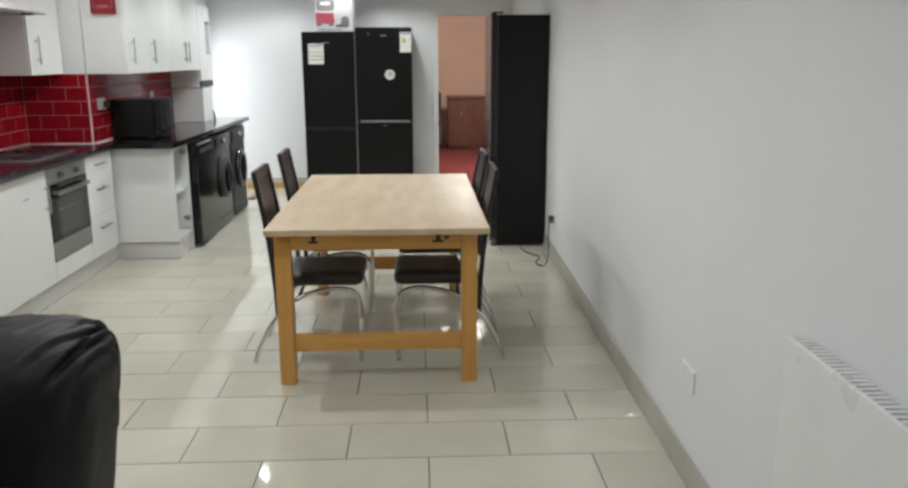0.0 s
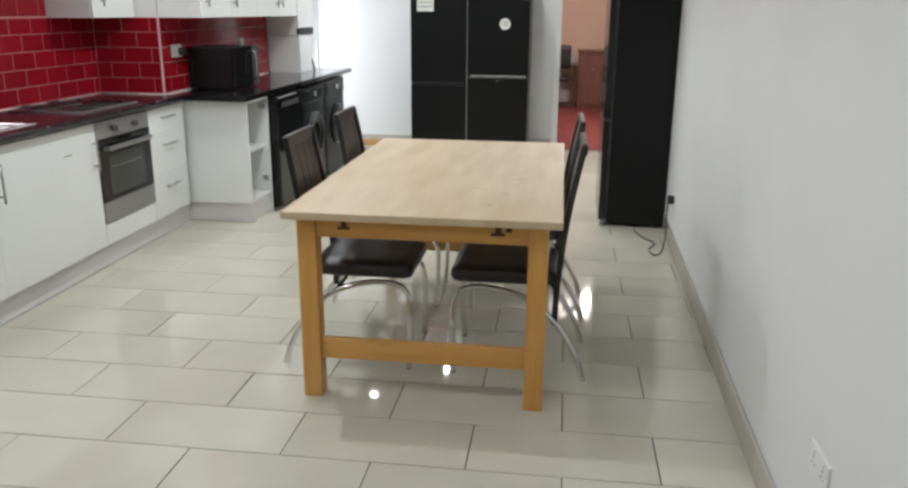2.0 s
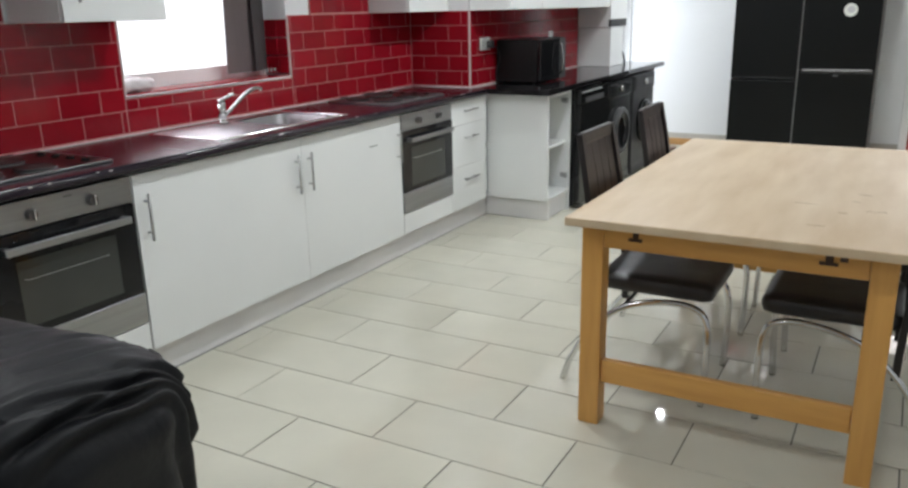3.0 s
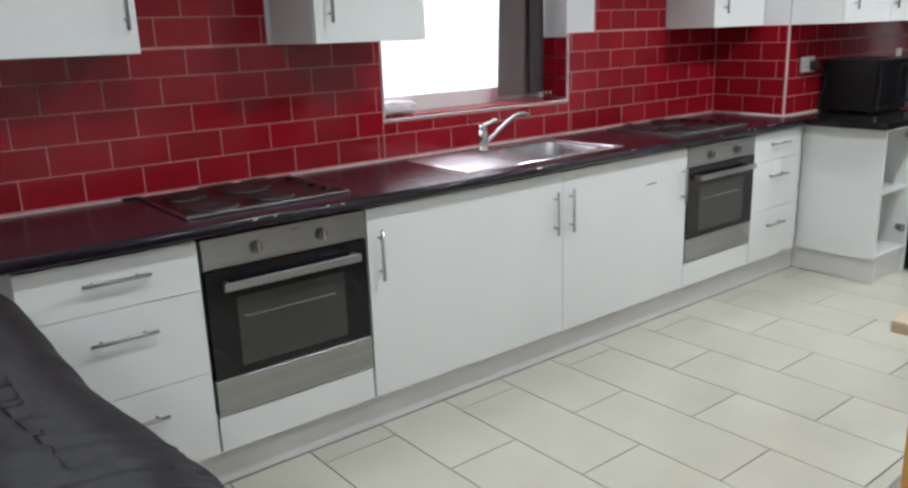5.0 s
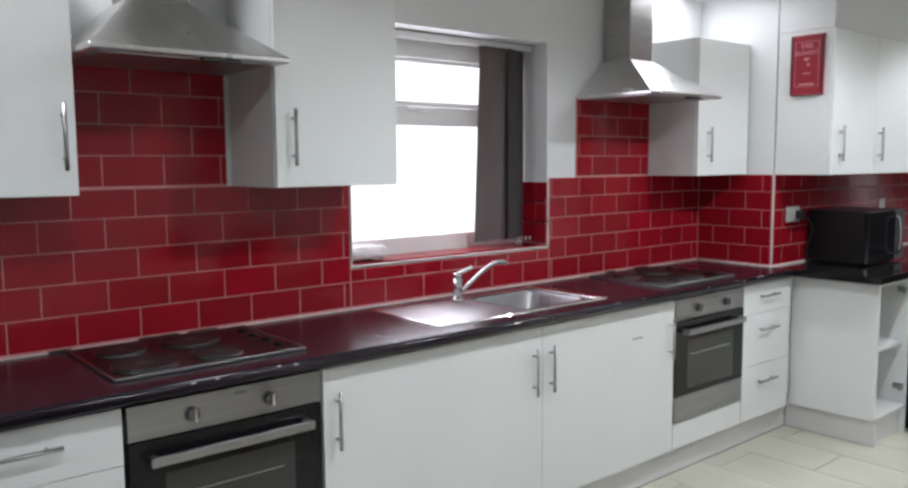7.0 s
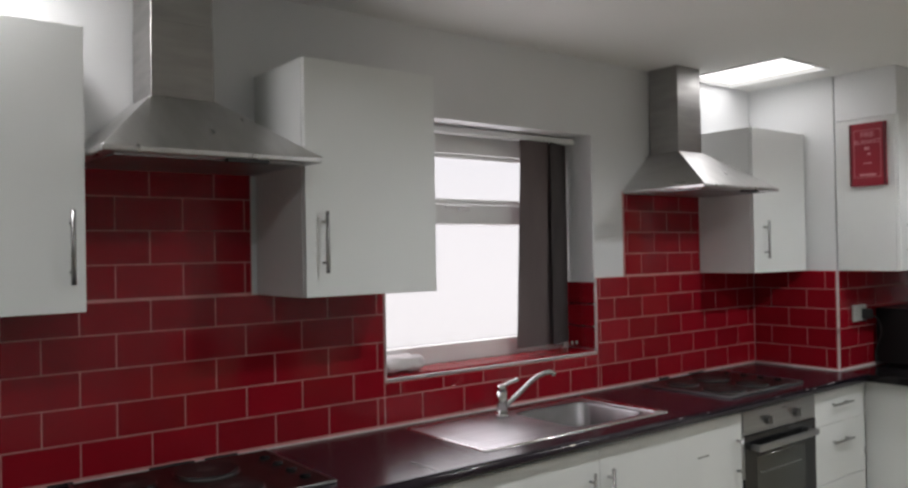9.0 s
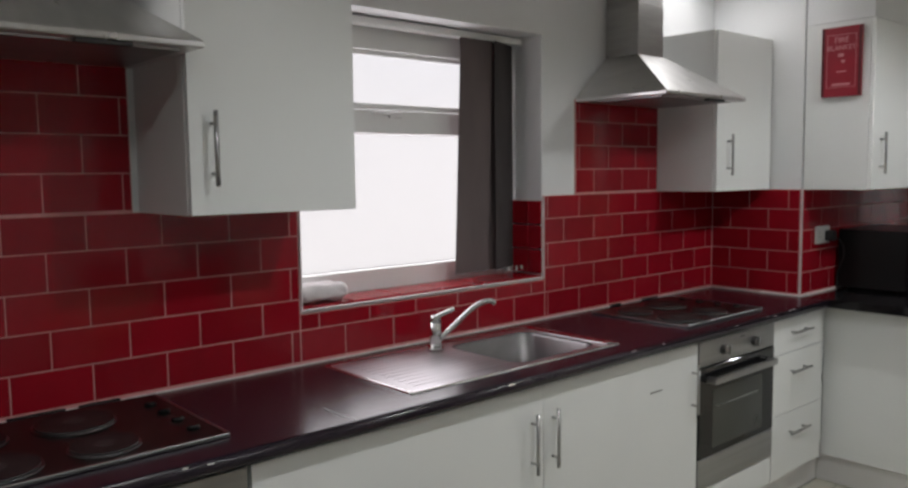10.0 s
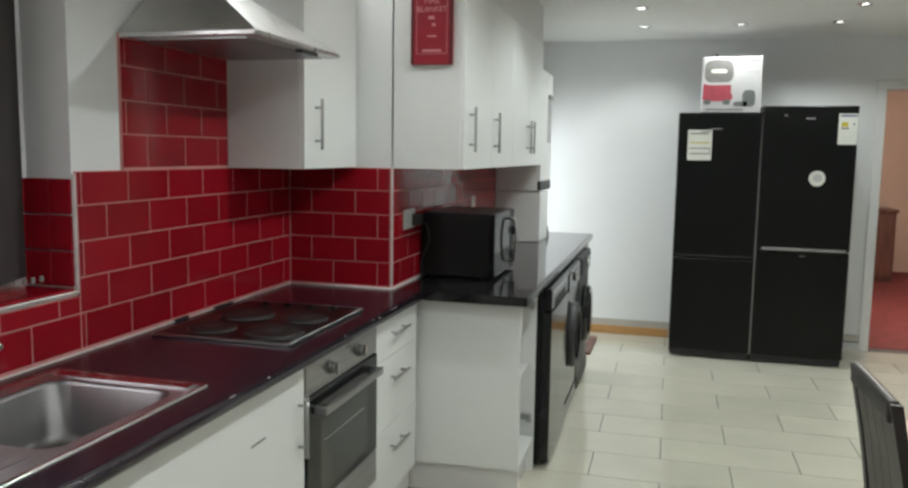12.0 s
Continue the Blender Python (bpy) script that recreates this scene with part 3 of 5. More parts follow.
oven(2.531, "built-in electric oven with steel panel and black glass door")
oven(5.014, "built-in electric oven beside the drawers, steel and black glass")

# worktops: the long run with a sink cut-out, and the deeper stepped run
SX0, SX1, SY0, SY1 = -2.59, -2.14, 3.655, 4.595
BX0, BX1, BY0, BY1 = -2.53, -2.18, 4.12, 4.52
XE = -2.055
wt = thing("worktop", (-2.36, 4.0, ZT0), "dark speckled laminate worktop along the tiled wall, edge chipped", "worktop")
w = bmesh.new()
box(w, WX, XE, 1.9, BY0, ZT0, ZT1, 0.0)
box(w, WX, XE, BY1, CY, ZT0, ZT1, 0.0)
box(w, WX, BX0, BY0, BY1, ZT0, ZT1)
box(w, BX1, XE, BY0, BY1, ZT0, ZT1)
part("slab", w, M_WORKTOP, wt)
part("front_edge", rod(bmesh.new(), (XE, 1.9, (ZT0 + ZT1) / 2), (XE, CY, (ZT0 + ZT1) / 2), 0.0189, 14), M_WORKTOP, wt)
part("joint_strip", B(-2.20, XE + 0.002, 3.404, 3.4075, ZT1, ZT1 + 0.001), M_GREY, wt, "thin worn joint strip")
rng = random.Random(4)
for i in range(12):
    y = 2.1 + rng.random() * 3.9
    a = 0.6 + rng.random() * 0.5
    x, z, h = XE + 0.0187 * math.cos(a), (ZT0 + ZT1) / 2 + 0.0187 * math.sin(a), 0.003 + rng.random() * 0.012
    bm = pillow(x - 0.0012, x + 0.0012, y - h, y + h, z - 0.0014, z + 0.0014, 0.0007, 3)
    part("chip", bm, M_SILL, wt, "pale chip in the edge")
wt = thing("worktop", (-1.9, 7.4, ZT0), "dark glossy laminate worktop over the washing machines", "worktop")
part("slab", B(CX, -1.612, CY + 0.002, 8.87, ZT0, ZT1), M_STONE, wt)
part("front_edge", B(-1.6118, -1.603, CY + 0.002, 8.87, ZT0, ZT1 - 0.0005, 0.003, 2), M_STONE, wt)
part("corner_piece", B(XE - 0.05, CX, CY + 0.002, CY + 0.03, ZT0, ZT1 - 0.001), M_WORKTOP, wt)
sl = bmesh.new()
rod(sl, (WX + 0.003, 1.9, ZT1 + 0.001), (WX + 0.003, CY, ZT1 + 0.001), 0.0035, 8)
rod(sl, (WX, CY - 0.004, ZT1 + 0.003), (CX, CY - 0.003, ZT1 + 0.002), 0.005, 8)
rod(sl, (CX + 0.004, CY, ZT1 + 0.003), (CX + 0.004, 8.1, ZT1 + 0.003), 0.005, 8)
bead = structure("trim", sl, M_SILL, "white sealant bead between worktop and tiles, burnt black behind the hobs", "trim")
for a, b in ((2.48, 2.55), (2.76, 2.90), (2.93, 3.04), (5.20, 5.28), (5.44, 5.57)):
    part("burnt_patch", pillow(WX - 0.001, WX + 0.012, a, b, ZT1, ZT1 + 0.009, 0.004, 6, 0.002, 30), M_IRON, bead, "blackened sealant")
structure("trim", B(CX - 0.005, CX + 0.002, CY - 0.002, CY + 0.006, ZT1, 1.432, 0.0015), M_SILL, "white plastic edging on the tiled wall corner", "trim")


# sink
sk = thing("kitchen_sink", ((SX0 + SX1) / 2, (SY0 + SY1) / 2, ZT1), "stainless steel inset sink with ribbed drainer", "sink")
zt = ZT1 + 0.005


def rounded(bm, x0, x1, y0, y1, r, z):
    """A ring of 28 corners round a rectangle with rounded corners."""
    ring = []
    for cx, cy, a0 in ((x1 - r, y1 - r, 0), (x0 + r, y1 - r, 90), (x0 + r, y0 + r, 180), (x1 - r, y0 + r, 270)):
        for k in range(7):
            a = radians(a0 + 15 * k)
            ring.append(bm.verts.new((cx + r * math.cos(a), cy + r * math.sin(a), z)))
    return ring


def bridged(bm, rings, smooth=True):
    for a, b in zip(rings, rings[1:]):
        for k in range(28):
            bm.faces.new((a[k], a[(k + 1) % 28], b[(k + 1) % 28], b[k])).smooth = smooth
    return bm


w = bmesh.new()
bridged(w, [rounded(w, SX0 - i, SX1 + i, SY0 - i, SY1 + i, r, z) for i, r, z in ((0.004, 0.016, ZT1), (0.003, 0.016, zt - 0.002), (0.0, 0.014, zt), (-0.004, 0.012, zt), (-0.008, 0.010, zt - 0.0025), (-0.012, 0.010, zt - 0.003))])
part("raised_edge", w, M_CHROME, sk, "bright worn rim")
w = bmesh.new()
bridged(w, [rounded(w, SX0 + 0.012, SX1 - 0.012, SY0 + 0.012, SY1 - 0.012, 0.010, zt - 0.003), rounded(w, BX0 - 0.004, BX1 + 0.004, BY0 - 0.004, BY1 + 0.004, 0.054, zt - 0.003)], False)
part("drainer_plate", w, M_SINK, sk)
part("end_ledge", B(SX0 + 0.03, SX1 - 0.025, SY1 - 0.048, SY1 - 0.016, zt - 0.004, zt + 0.001, 0.0025, 2), M_CHROME, sk, "bright raised ledge")
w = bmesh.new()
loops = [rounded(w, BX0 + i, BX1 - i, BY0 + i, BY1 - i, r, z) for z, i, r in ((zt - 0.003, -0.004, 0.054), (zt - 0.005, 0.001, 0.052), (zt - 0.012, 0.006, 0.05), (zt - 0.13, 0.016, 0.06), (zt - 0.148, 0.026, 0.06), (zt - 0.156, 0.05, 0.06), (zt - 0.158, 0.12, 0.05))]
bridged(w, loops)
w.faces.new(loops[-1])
# bowl darker than the drainer plate to stand in for its inner shade
part("bowl", w, M_BOWL, sk, "steel bowl, its inner shade darkened into the colour")
part("waste", rod(bmesh.new(), (-2.355, 4.32, zt - 0.158), (-2.355, 4.32, zt - 0.154), 0.04, 20), M_CHROME, sk, "round chrome waste")
for i in range(11):
    x = SX0 + 0.06 + i * 0.033
    part("drainer_rib", rod(bmesh.new(), (x, SY0 + 0.05 + 0.003 * (i % 2), zt - 0.0052), (x, BY0 - 0.03, zt - 0.0048), 0.0032, 8), M_SINK, sk)
tp = thing("mixer_tap", (-2.50, 4.045, zt), "chrome single-lever mixer tap standing on the sink", "tap")
w = rod(bmesh.new(), (-2.50, 4.045, zt), (-2.50, 4.045, zt + 0.012), 0.027, 18)
rod(w, (-2.50, 4.045, zt + 0.012), (-2.50, 4.045, zt + 0.10), 0.021, 18, 0.019)
part("body", w, M_CHROME, tp)
part("spout", tube(bmesh.new(), spline([(-2.495, 4.05, zt + 0.035), (-2.475, 4.095, zt + 0.075), (-2.445, 4.155, zt + 0.132), (-2.425, 4.198, zt + 0.158), (-2.414, 4.228, zt + 0.160), (-2.410, 4.240, zt + 0.150)]), 0.0092, 12), M_CHROME, tp)
w = rod(bmesh.new(), (-2.50, 4.045, zt + 0.10), (-2.50, 4.045, zt + 0.122), 0.020, 18, 0.015)
tube(w, spline([(-2.50, 4.045, zt + 0.115), (-2.475, 4.07, zt + 0.132), (-2.455, 4.092, zt + 0.144)]), 0.007, 10)
part("lever", w, M_CHROME, tp)


def hob(y0, x0, x1, label):
    y1 = y0 + 0.585
    z = ZT1
    ob = thing("electric_hob", ((x0 + x1) / 2, y0 + 0.29, z), label, "hob", "electric hobs")
    part("plate_tray", B(x0, x1, y0, y1, z, z + 0.008, 0.003), M_BLACK, ob)
    part("front_trim", B(x1 - 0.003, x1 + 0.006, y0, y1, z + 0.001, z + 0.011, 0.002), M_STEEL, ob, "thin steel trim")
    part("side_trim", B(x0, x1, y0 - 0.005, y0 + 0.002, z + 0.001, z + 0.010, 0.002), M_STEEL, ob, "thin steel trim")
    part("side_trim", B(x0, x1, y1 - 0.002, y1 + 0.005, z + 0.001, z + 0.010, 0.002), M_STEEL, ob, "thin steel trim")
    for cx, cy, r in ((0.30, 0.20, 0.072), (0.77, 0.20, 0.090), (0.30, 0.58, 0.090), (0.77, 0.58, 0.072)):
        px, py = x0 + (x1 - x0) * cx, y0 + (y1 - y0) * cy
        k = rod(bmesh.new(), (px, py, z + 0.008), (px, py, z + 0.017), r, 28)
        pl2 = part("hotplate", k, M_IRON, ob, "black cast iron hotplate")
        part("hotplate_ring", rod(bmesh.new(), (px, py, z + 0.008), (px, py, z + 0.0115), r + 0.006, 28), M_BOWL, pl2, "worn metal ring")
        part("hotplate_centre", rod(bmesh.new(), (px, py, z + 0.0165), (px, py, z + 0.0178), r * 0.3, 18), M_DARK, pl2)
    for i in range(4):
        py = y0 + 0.50 + 0.0
        px = x0 + 0.10 + i * 0.09
        part("knob", rod(rod(bmesh.new(), (px, py + 0.04, z + 0.008), (px, py + 0.04, z + 0.016), 0.017, 16, 0.015), (px, py + 0.04, z + 0.016), (px, py + 0.04, z + 0.018), 0.013, 16, 0.011), M_BLACK, ob)
    return ob


hob(2.535, -2.625, -2.16, "black electric hob with four solid plates on the worktop")
hob(5.012, -2.60, -2.135, "black four-plate electric hob near the wall corner")


# ---- wall cabinets ----
def wall_unit(y0, y1, x0, x1, z0, z1, doors, label, side=True):
    ob = thing("wall_cabinet", ((x0 + x1) / 2, (y0 + y1) / 2, z0), label, "cabinet", "kitchen wall cabinets")
    xd = x1 - 0.019
    part("side_panel", B(x0, xd, y0, y0 + 0.018, z0, z1, 0.001), M_CARCASS, ob)
    part("side_panel", B(x0, xd, y1 - 0.018, y1, z0, z1, 0.001), M_CARCASS, ob)
    part("bottom_panel", B(x0, xd, y0 + 0.018, y1 - 0.018, z0, z0 + 0.018), M_CARCASS, ob)
    part("top_panel", B(x0, xd, y0 + 0.018, y1 - 0.018, z1 - 0.018, z1), M_CARCASS, ob)
    part("back_panel", B(x0, x0 + 0.006, y0 + 0.018, y1 - 0.018, z0 + 0.018, z1 - 0.018), M_CARCASS, ob)
    for a, b, h in doors:
        d = part("door", B(xd + 0.001, x1, a + 0.0015, b - 0.0015, z0 + 0.001, z1 - 0.001, 0.0015), M_WHITE, ob)
        if h:
            bar_handle(d, (x1, h, z0 + 0.072), (x1, h, z0 + 0.258), (1, 0, 0))
    return ob


CZ0, CZ1, CXF = 1.432, 2.15, -2.345
wall_unit(1.93, 2.52, WX, CXF, 1.424, CZ1, [(1.93, 2.52, 2.484)], "white gloss single-door wall cabinet beside the hood")
wall_unit(3.117, 3.602, WX, -2.312, CZ0, CZ1, [(3.117, 3.602, 3.177)], "white gloss single-door wall cabinet next to the window")
wall_unit(5.565, CY - 0.002, WX, CXF, CZ0, CZ1, [(5.565, CY - 0.002, 5.658)], "white gloss single-door wall cabinet in the tiled corner")
wall_unit(6.0685, 7.09, CX, -1.879, CZ0, 2.19, [(6.0685, 6.59, 6.152), (6.59, 7.09, 6.632)], "white gloss double-door wall cabinet above the microwave")
wall_unit(7.09, 8.06, CX, -1.879, CZ0, 2.19, [(7.09, 7.575, 7.52), (7.575, 8.06, 7.63)], "white gloss double-door wall cabinet beside the boiler")
structure("soffit", B(CX, -1.885, 6.0685, 8.06, 2.192, CEIL, 0.0), M_WALL, "white boxed-in strip above the wall cabinets", "soffit")


# ---- cooker hoods ----
def hood(yc, label):
    y0, y1, x0, x1 = yc - 0.298, yc + 0.298, WX, -2.205
    c0, c1, cx = yc - 0.09, yc + 0.09, -2.488
    z0, z1, z2 = 1.822, 1.838, 2.02
    ob = thing("cooker_hood", ((x0 + x1) / 2, yc, z0), label, "cooker hood", "chimney cooker hoods")
    part("skirt", B(x0 + 0.001, x1, y0, y1, z0, z1, 0.003), M_HOOD, ob)
    bm = bmesh.new()
    low = [bm.verts.new(p) for p in ((x0 + 0.001, y0 + 0.002, z1), (x1 - 0.002, y0 + 0.002, z1), (x1 - 0.002, y1 - 0.002, z1), (x0 + 0.001, y1 - 0.002, z1))]
    top = [bm.verts.new(p) for p in ((x0 + 0.001, c0 - 0.005, z2), (cx + 0.005, c0 - 0.005, z2), (cx + 0.005, c1 + 0.005, z2), (x0 + 0.001, c1 + 0.005, z2))]
    for k in range(4):
        bm.faces.new((low[k], low[(k + 1) % 4], top[(k + 1) % 4], top[k]))
    bm.faces.new(low[::-1]), bm.faces.new(top)
    part("canopy", bm, M_HOOD, ob)
    # chimney and sleeve carry their shading as a darker steel than the canopy
    part("chimney", B(x0 + 0.001, cx, c0, c1, z2, CEIL - 0.001, 0.002), M_CHIMNEY, ob, "brushed steel chimney, shade darkened into its colour")
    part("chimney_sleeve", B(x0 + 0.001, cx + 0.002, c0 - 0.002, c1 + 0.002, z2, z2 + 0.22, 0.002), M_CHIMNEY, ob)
    part("filter", B(x0 + 0.05, x1 - 0.05, y0 + 0.04, y1 - 0.04, z0 - 0.004, z0 + 0.001), M_STEEL, ob, "grey grease filter")
    part("switch_strip", B(x1 - 0.035, x1 - 0.01, yc + 0.02, yc + 0.14, z0 - 0.010, z0 + 0.001, 0.002), M_DARK, ob)
    return ob


hood(2.822, "brushed steel chimney cooker hood between white cabinets")
hood(5.262, "brushed steel chimney cooker hood under the light panel")

# ---- stepped run: end panel, open unit, appliances ----
ep = thing("open_base_unit", (-1.86, 6.35, 0), "white base unit without its door, shelves empty", "cabinet", "kitchen base units")
XO = -1.640
part("end_panel", B(-2.10, XO, 6.148, 6.166, 0.147, ZT0 - 0.001, 0.001), M_WHITE, ep)
part("side_panel", B(CX + 0.02, XO, 6.548, 6.566, 0.0, ZT0 - 0.001), M_CARCASS, ep)
part("bottom_panel", B(CX + 0.02, XO, 6.167, 6.547, 0.147, 0.165), M_CARCASS, ep)
part("top_panel", B(CX + 0.02, XO, 6.167, 6.547, 0.86, ZT0 - 0.001), M_CARCASS, ep)
part("back_panel", B(CX + 0.02, CX + 0.03, 6.167, 6.547, 0.166, 0.859), M_CARCASS, ep)
part("shelf", B(CX + 0.035, XO - 0.03, 6.168, 6.546, 0.50, 0.518), M_CARCASS, ep)
part("plinth_front", B(XO - 0.045, XO - 0.03, 6.205, 6.566, 0.002, 0.146), M_PLINTH, ep)
for z in (0.25, 0.79):
    part("hinge", box(B(XO - 0.06, XO - 0.012, 6.525, 6.5475, z, z + 0.03, 0.003), XO - 0.03, XO - 0.005, 6.505, 6.53, z - 0.004, z + 0.034, 0.004), M_NICKEL, ep)

XA = -1.575
dw = thing("dishwasher", (-1.87, 6.875, 0), "glossy black freestanding dishwasher under the worktop", "dishwasher")
part("body", B(-2.16, XA - 0.045, 6.578, 7.172, 0.02, 0.872), M_BLACK, dw)
d = part("door", B(XA - 0.043, XA + 0.004, 6.576, 7.174, 0.03, 0.765, 0.006, 2), M_BLACKGLOSS, dw)
part("control_panel", B(XA - 0.043, XA + 0.002, 6.576, 7.174, 0.77, 0.872, 0.006, 2), M_BLACKGLOSS, dw)
part("handle", B(XA + 0.002, XA + 0.014, 6.60, 7.00, 0.848, 0.860, 0.004, 2), M_SILVER, dw, "slim silver handle strip")
part("grip_recess", B(XA + 0.0015, XA + 0.0035, 6.68, 7.07, 0.775, 0.812, 0.001), M_DARK, dw)
for yy in (6.63, 7.12):
    part("foot", rod(bmesh.new(), (XA - 0.10, yy, 0), (XA - 0.10, yy, 0.03), 0.018, 10), M_DARK, dw)


def washer(y0, body, ring, label):
    y1 = y0 + 0.595
    ob = thing("washing_machine", (-1.87, (y0 + y1) / 2, 0), label, "washing machine", "washing machines")
    part("body", B(-2.15, XA - 0.012, y0, y1, 0.02, 0.862, 0.008, 2), body, ob)
    cp = part("control_panel", B(XA - 0.012, XA - 0.001, y0 + 0.004, y1 - 0.004, 0.735, 0.860, 0.006, 2), body, ob)
    part("soap_drawer", B(XA - 0.001, XA + 0.006, y0 + 0.02, y0 + 0.19, 0.75, 0.845, 0.004), body, cp)
    part("dial", rod(rod(bmesh.new(), (XA - 0.001, y0 + 0.30, 0.80), (XA + 0.02, y0 + 0.30, 0.80), 0.026, 20, 0.022), (XA + 0.02, y0 + 0.30, 0.80), (XA + 0.023, y0 + 0.30, 0.80), 0.018, 20), M_CHROME, cp)
    part("display", B(XA - 0.001, XA + 0.0008, y0 + 0.38, y0 + 0.54, 0.775, 0.825), M_BLACKGLASS, cp)
    yc, zc = (y0 + y1) / 2, 0.46
    prof = [(0.185, -0.012), (0.192, 0.012), (0.175, 0.034), (0.145, 0.03), (0.135, 0.012), (0.10, 0.004), (0.04, -0.006)]
    bm = bmesh.new()
    rings = [[bm.verts.new((XA + dx, yc + r * math.cos(a), zc + r * math.sin(a))) for a in (2 * math.pi * k / 32 for k in range(32))] for r, dx in prof[:4]]
    for a, b in zip(rings, rings[1:]):
        for k in range(32):
            bm.faces.new((a[k], a[(k + 1) % 32], b[(k + 1) % 32], b[k])).smooth = True
    d = part("door_ring", bm, ring, ob)
    bm = bmesh.new()
    rings = [[bm.verts.new((XA + dx, yc + r * math.cos(a), zc + r * math.sin(a))) for a in (2 * math.pi * k / 32 for k in range(32))] for r, dx in prof[3:]]
    for a, b in zip(rings, rings[1:]):
        for k in range(32):
            bm.faces.new((a[k], a[(k + 1) % 32], b[(k + 1) % 32], b[k])).smooth = True
    bm.faces.new(rings[-1])
    part("door_glass", bm, M_BLACKGLASS, d)
    part("plinth", B(XA - 0.03, XA - 0.006, y0 + 0.006, y1 - 0.006, 0.02, 0.10, 0.003), body, ob)
    for yy in (y0 + 0.06, y1 - 0.06):
        part("foot", rod(bmesh.new(), (XA - 0.10, yy, 0), (XA - 0.10, yy, 0.03), 0.018, 10), M_DARK, ob)
    return ob


washer(7.20, M_BLACKGLOSS, M_DARK, "glossy black washing machine with a dark door ring")
washer(7.87, M_DARK, M_BLACKGLOSS, "dark grey washing machine with a black round door")
solid("worktop_end_panel", B(-2.18, -1.60, 8.52, 8.54, 0.0, ZT0 - 0.001, 0.001), M_WHITE, "white board carrying the end of the worktop", "panel")
solid("wood_offcut", B(-1.665, -1.592, 8.87, 9.44, 0.0005, 0.018, 0.003), M_BROWN, "flat dark brown wooden offcut lying on the floor", "wood piece")

# boiler, pipe box, microwave
bo = thing("wall_boiler", (-2.03, 8.33, 1.26), "white wall-hung boiler with a dark lower panel", "boiler")
part("casing", B(CX, -1.905, 8.10, 8.55, 1.262, 2.05, 0.006, 2), M_PVC, bo)
part("front_cover", B(-1.9045, -1.885, 8.102, 8.548, 1.325, 2.045, 0.006, 2), M_PVC, bo)
part("lower_panel", B(-1.9045, -1.884, 8.102, 8.548, 1.262, 1.324, 0.004), M_DARK, bo, "dark grey lower control panel")
part("display", B(-1.885, -1.882, 8.36, 8.50, 1.58, 1.88, 0.001), M_SILVER, bo, "pale display panel")
part("display_hood", B(-1.884, -1.868, 8.36, 8.50, 1.87, 1.90, 0.003), M_GREY, bo)
part("pipe", tube(bmesh.new(), spline([(-1.93, 8.50, 1.265), (-1.93, 8.52, 1.10), (-1.90, 8.56, 0.97), (-1.90, 8.58, ZT1)]), 0.009, 8), M_DARK, bo, "dark bent hose")
solid("pipe_box", B(CX, -1.885, 8.12, 8.46, ZT1 + 0.001, 1.255, 0.003), M_WHITE, "white boxed pipe cover standing on the worktop", "pipe cover")
mw = thing("microwave_oven", (-2.0, 6.65, ZT1), "black microwave oven with a chrome door handle", "microwave")
part("body", B(-2.165, -1.845, 6.43, 6.91, ZT1 + 0.012, 1.225, 0.006, 2), M_BLACK, mw)
d = part("door", B(-1.844, -1.822, 6.432, 6.78, ZT1 + 0.014, 1.223, 0.004, 2), M_BLACKGLASS, mw)
part("handle", tube(bmesh.new(), spline([(-1.822, 6.755, 0.975), (-1.795, 6.755, 0.985), (-1.785, 6.755, 1.08), (-1.795, 6.755, 1.175), (-1.822, 6.755, 1.185)]), 0.007, 8), M_CHROME, d, "chrome looped handle")
cp = part("control_panel", B(-1.844, -1.824, 6.785, 6.908, ZT1 + 0.014, 1.223, 0.004, 2), M_DARK, mw, "dark control panel")
for z in (1.00, 1.12):
    part("dial", rod(bmesh.new(), (-1.824, 6.845, z), (-1.806, 6.845, z), 0.022, 16, 0.019), M_DARK, cp)
for yy in (6.47, 6.87):
    for xx in (-2.12, -1.89):
        part("foot", rod(bmesh.new(), (xx, yy, ZT1), (xx, yy, ZT1 + 0.013), 0.012, 8), M_DARK, mw)


def socket(name, place, axis, wide, label, switch=True):
    x, y, z = place
    ob = thing(name, place, label, "socket", "wall sockets")
    s = axis
    part("faceplate", B(min(x, x + 0.009 * s), max(x, x + 0.009 * s), y - wide / 2, y + wide / 2, z - 0.043, z + 0.043, 0.003, 2), M_PVC, ob)
    for k in ((-0.25, 0.25) if wide > 0.1 else (0.0,)):
        bm = bmesh.new()
        xa, xb = sorted((x + 0.009 * s, x + 0.0096 * s))
        for dy, dz, hw, hh in ((0, 0.012, 0.002, 0.005), (-0.011, -0.008, 0.004, 0.002), (0.011, -0.008, 0.004, 0.002)):
            box(bm, xa, xb, y + wide * k + dy - hw, y + wide * k + dy + hw, z + dz - hh, z + dz + hh)
        part("slots", bm, M_GREY, ob)
        xa, xb = sorted((x + 0.009 * s, x + 0.012 * s))
        part("rocker_switch", B(xa, xb, y + wide * k - 0.006, y + wide * k + 0.006, z + 0.022, z + 0.034, 0.001), M_PVC, ob)
    return ob


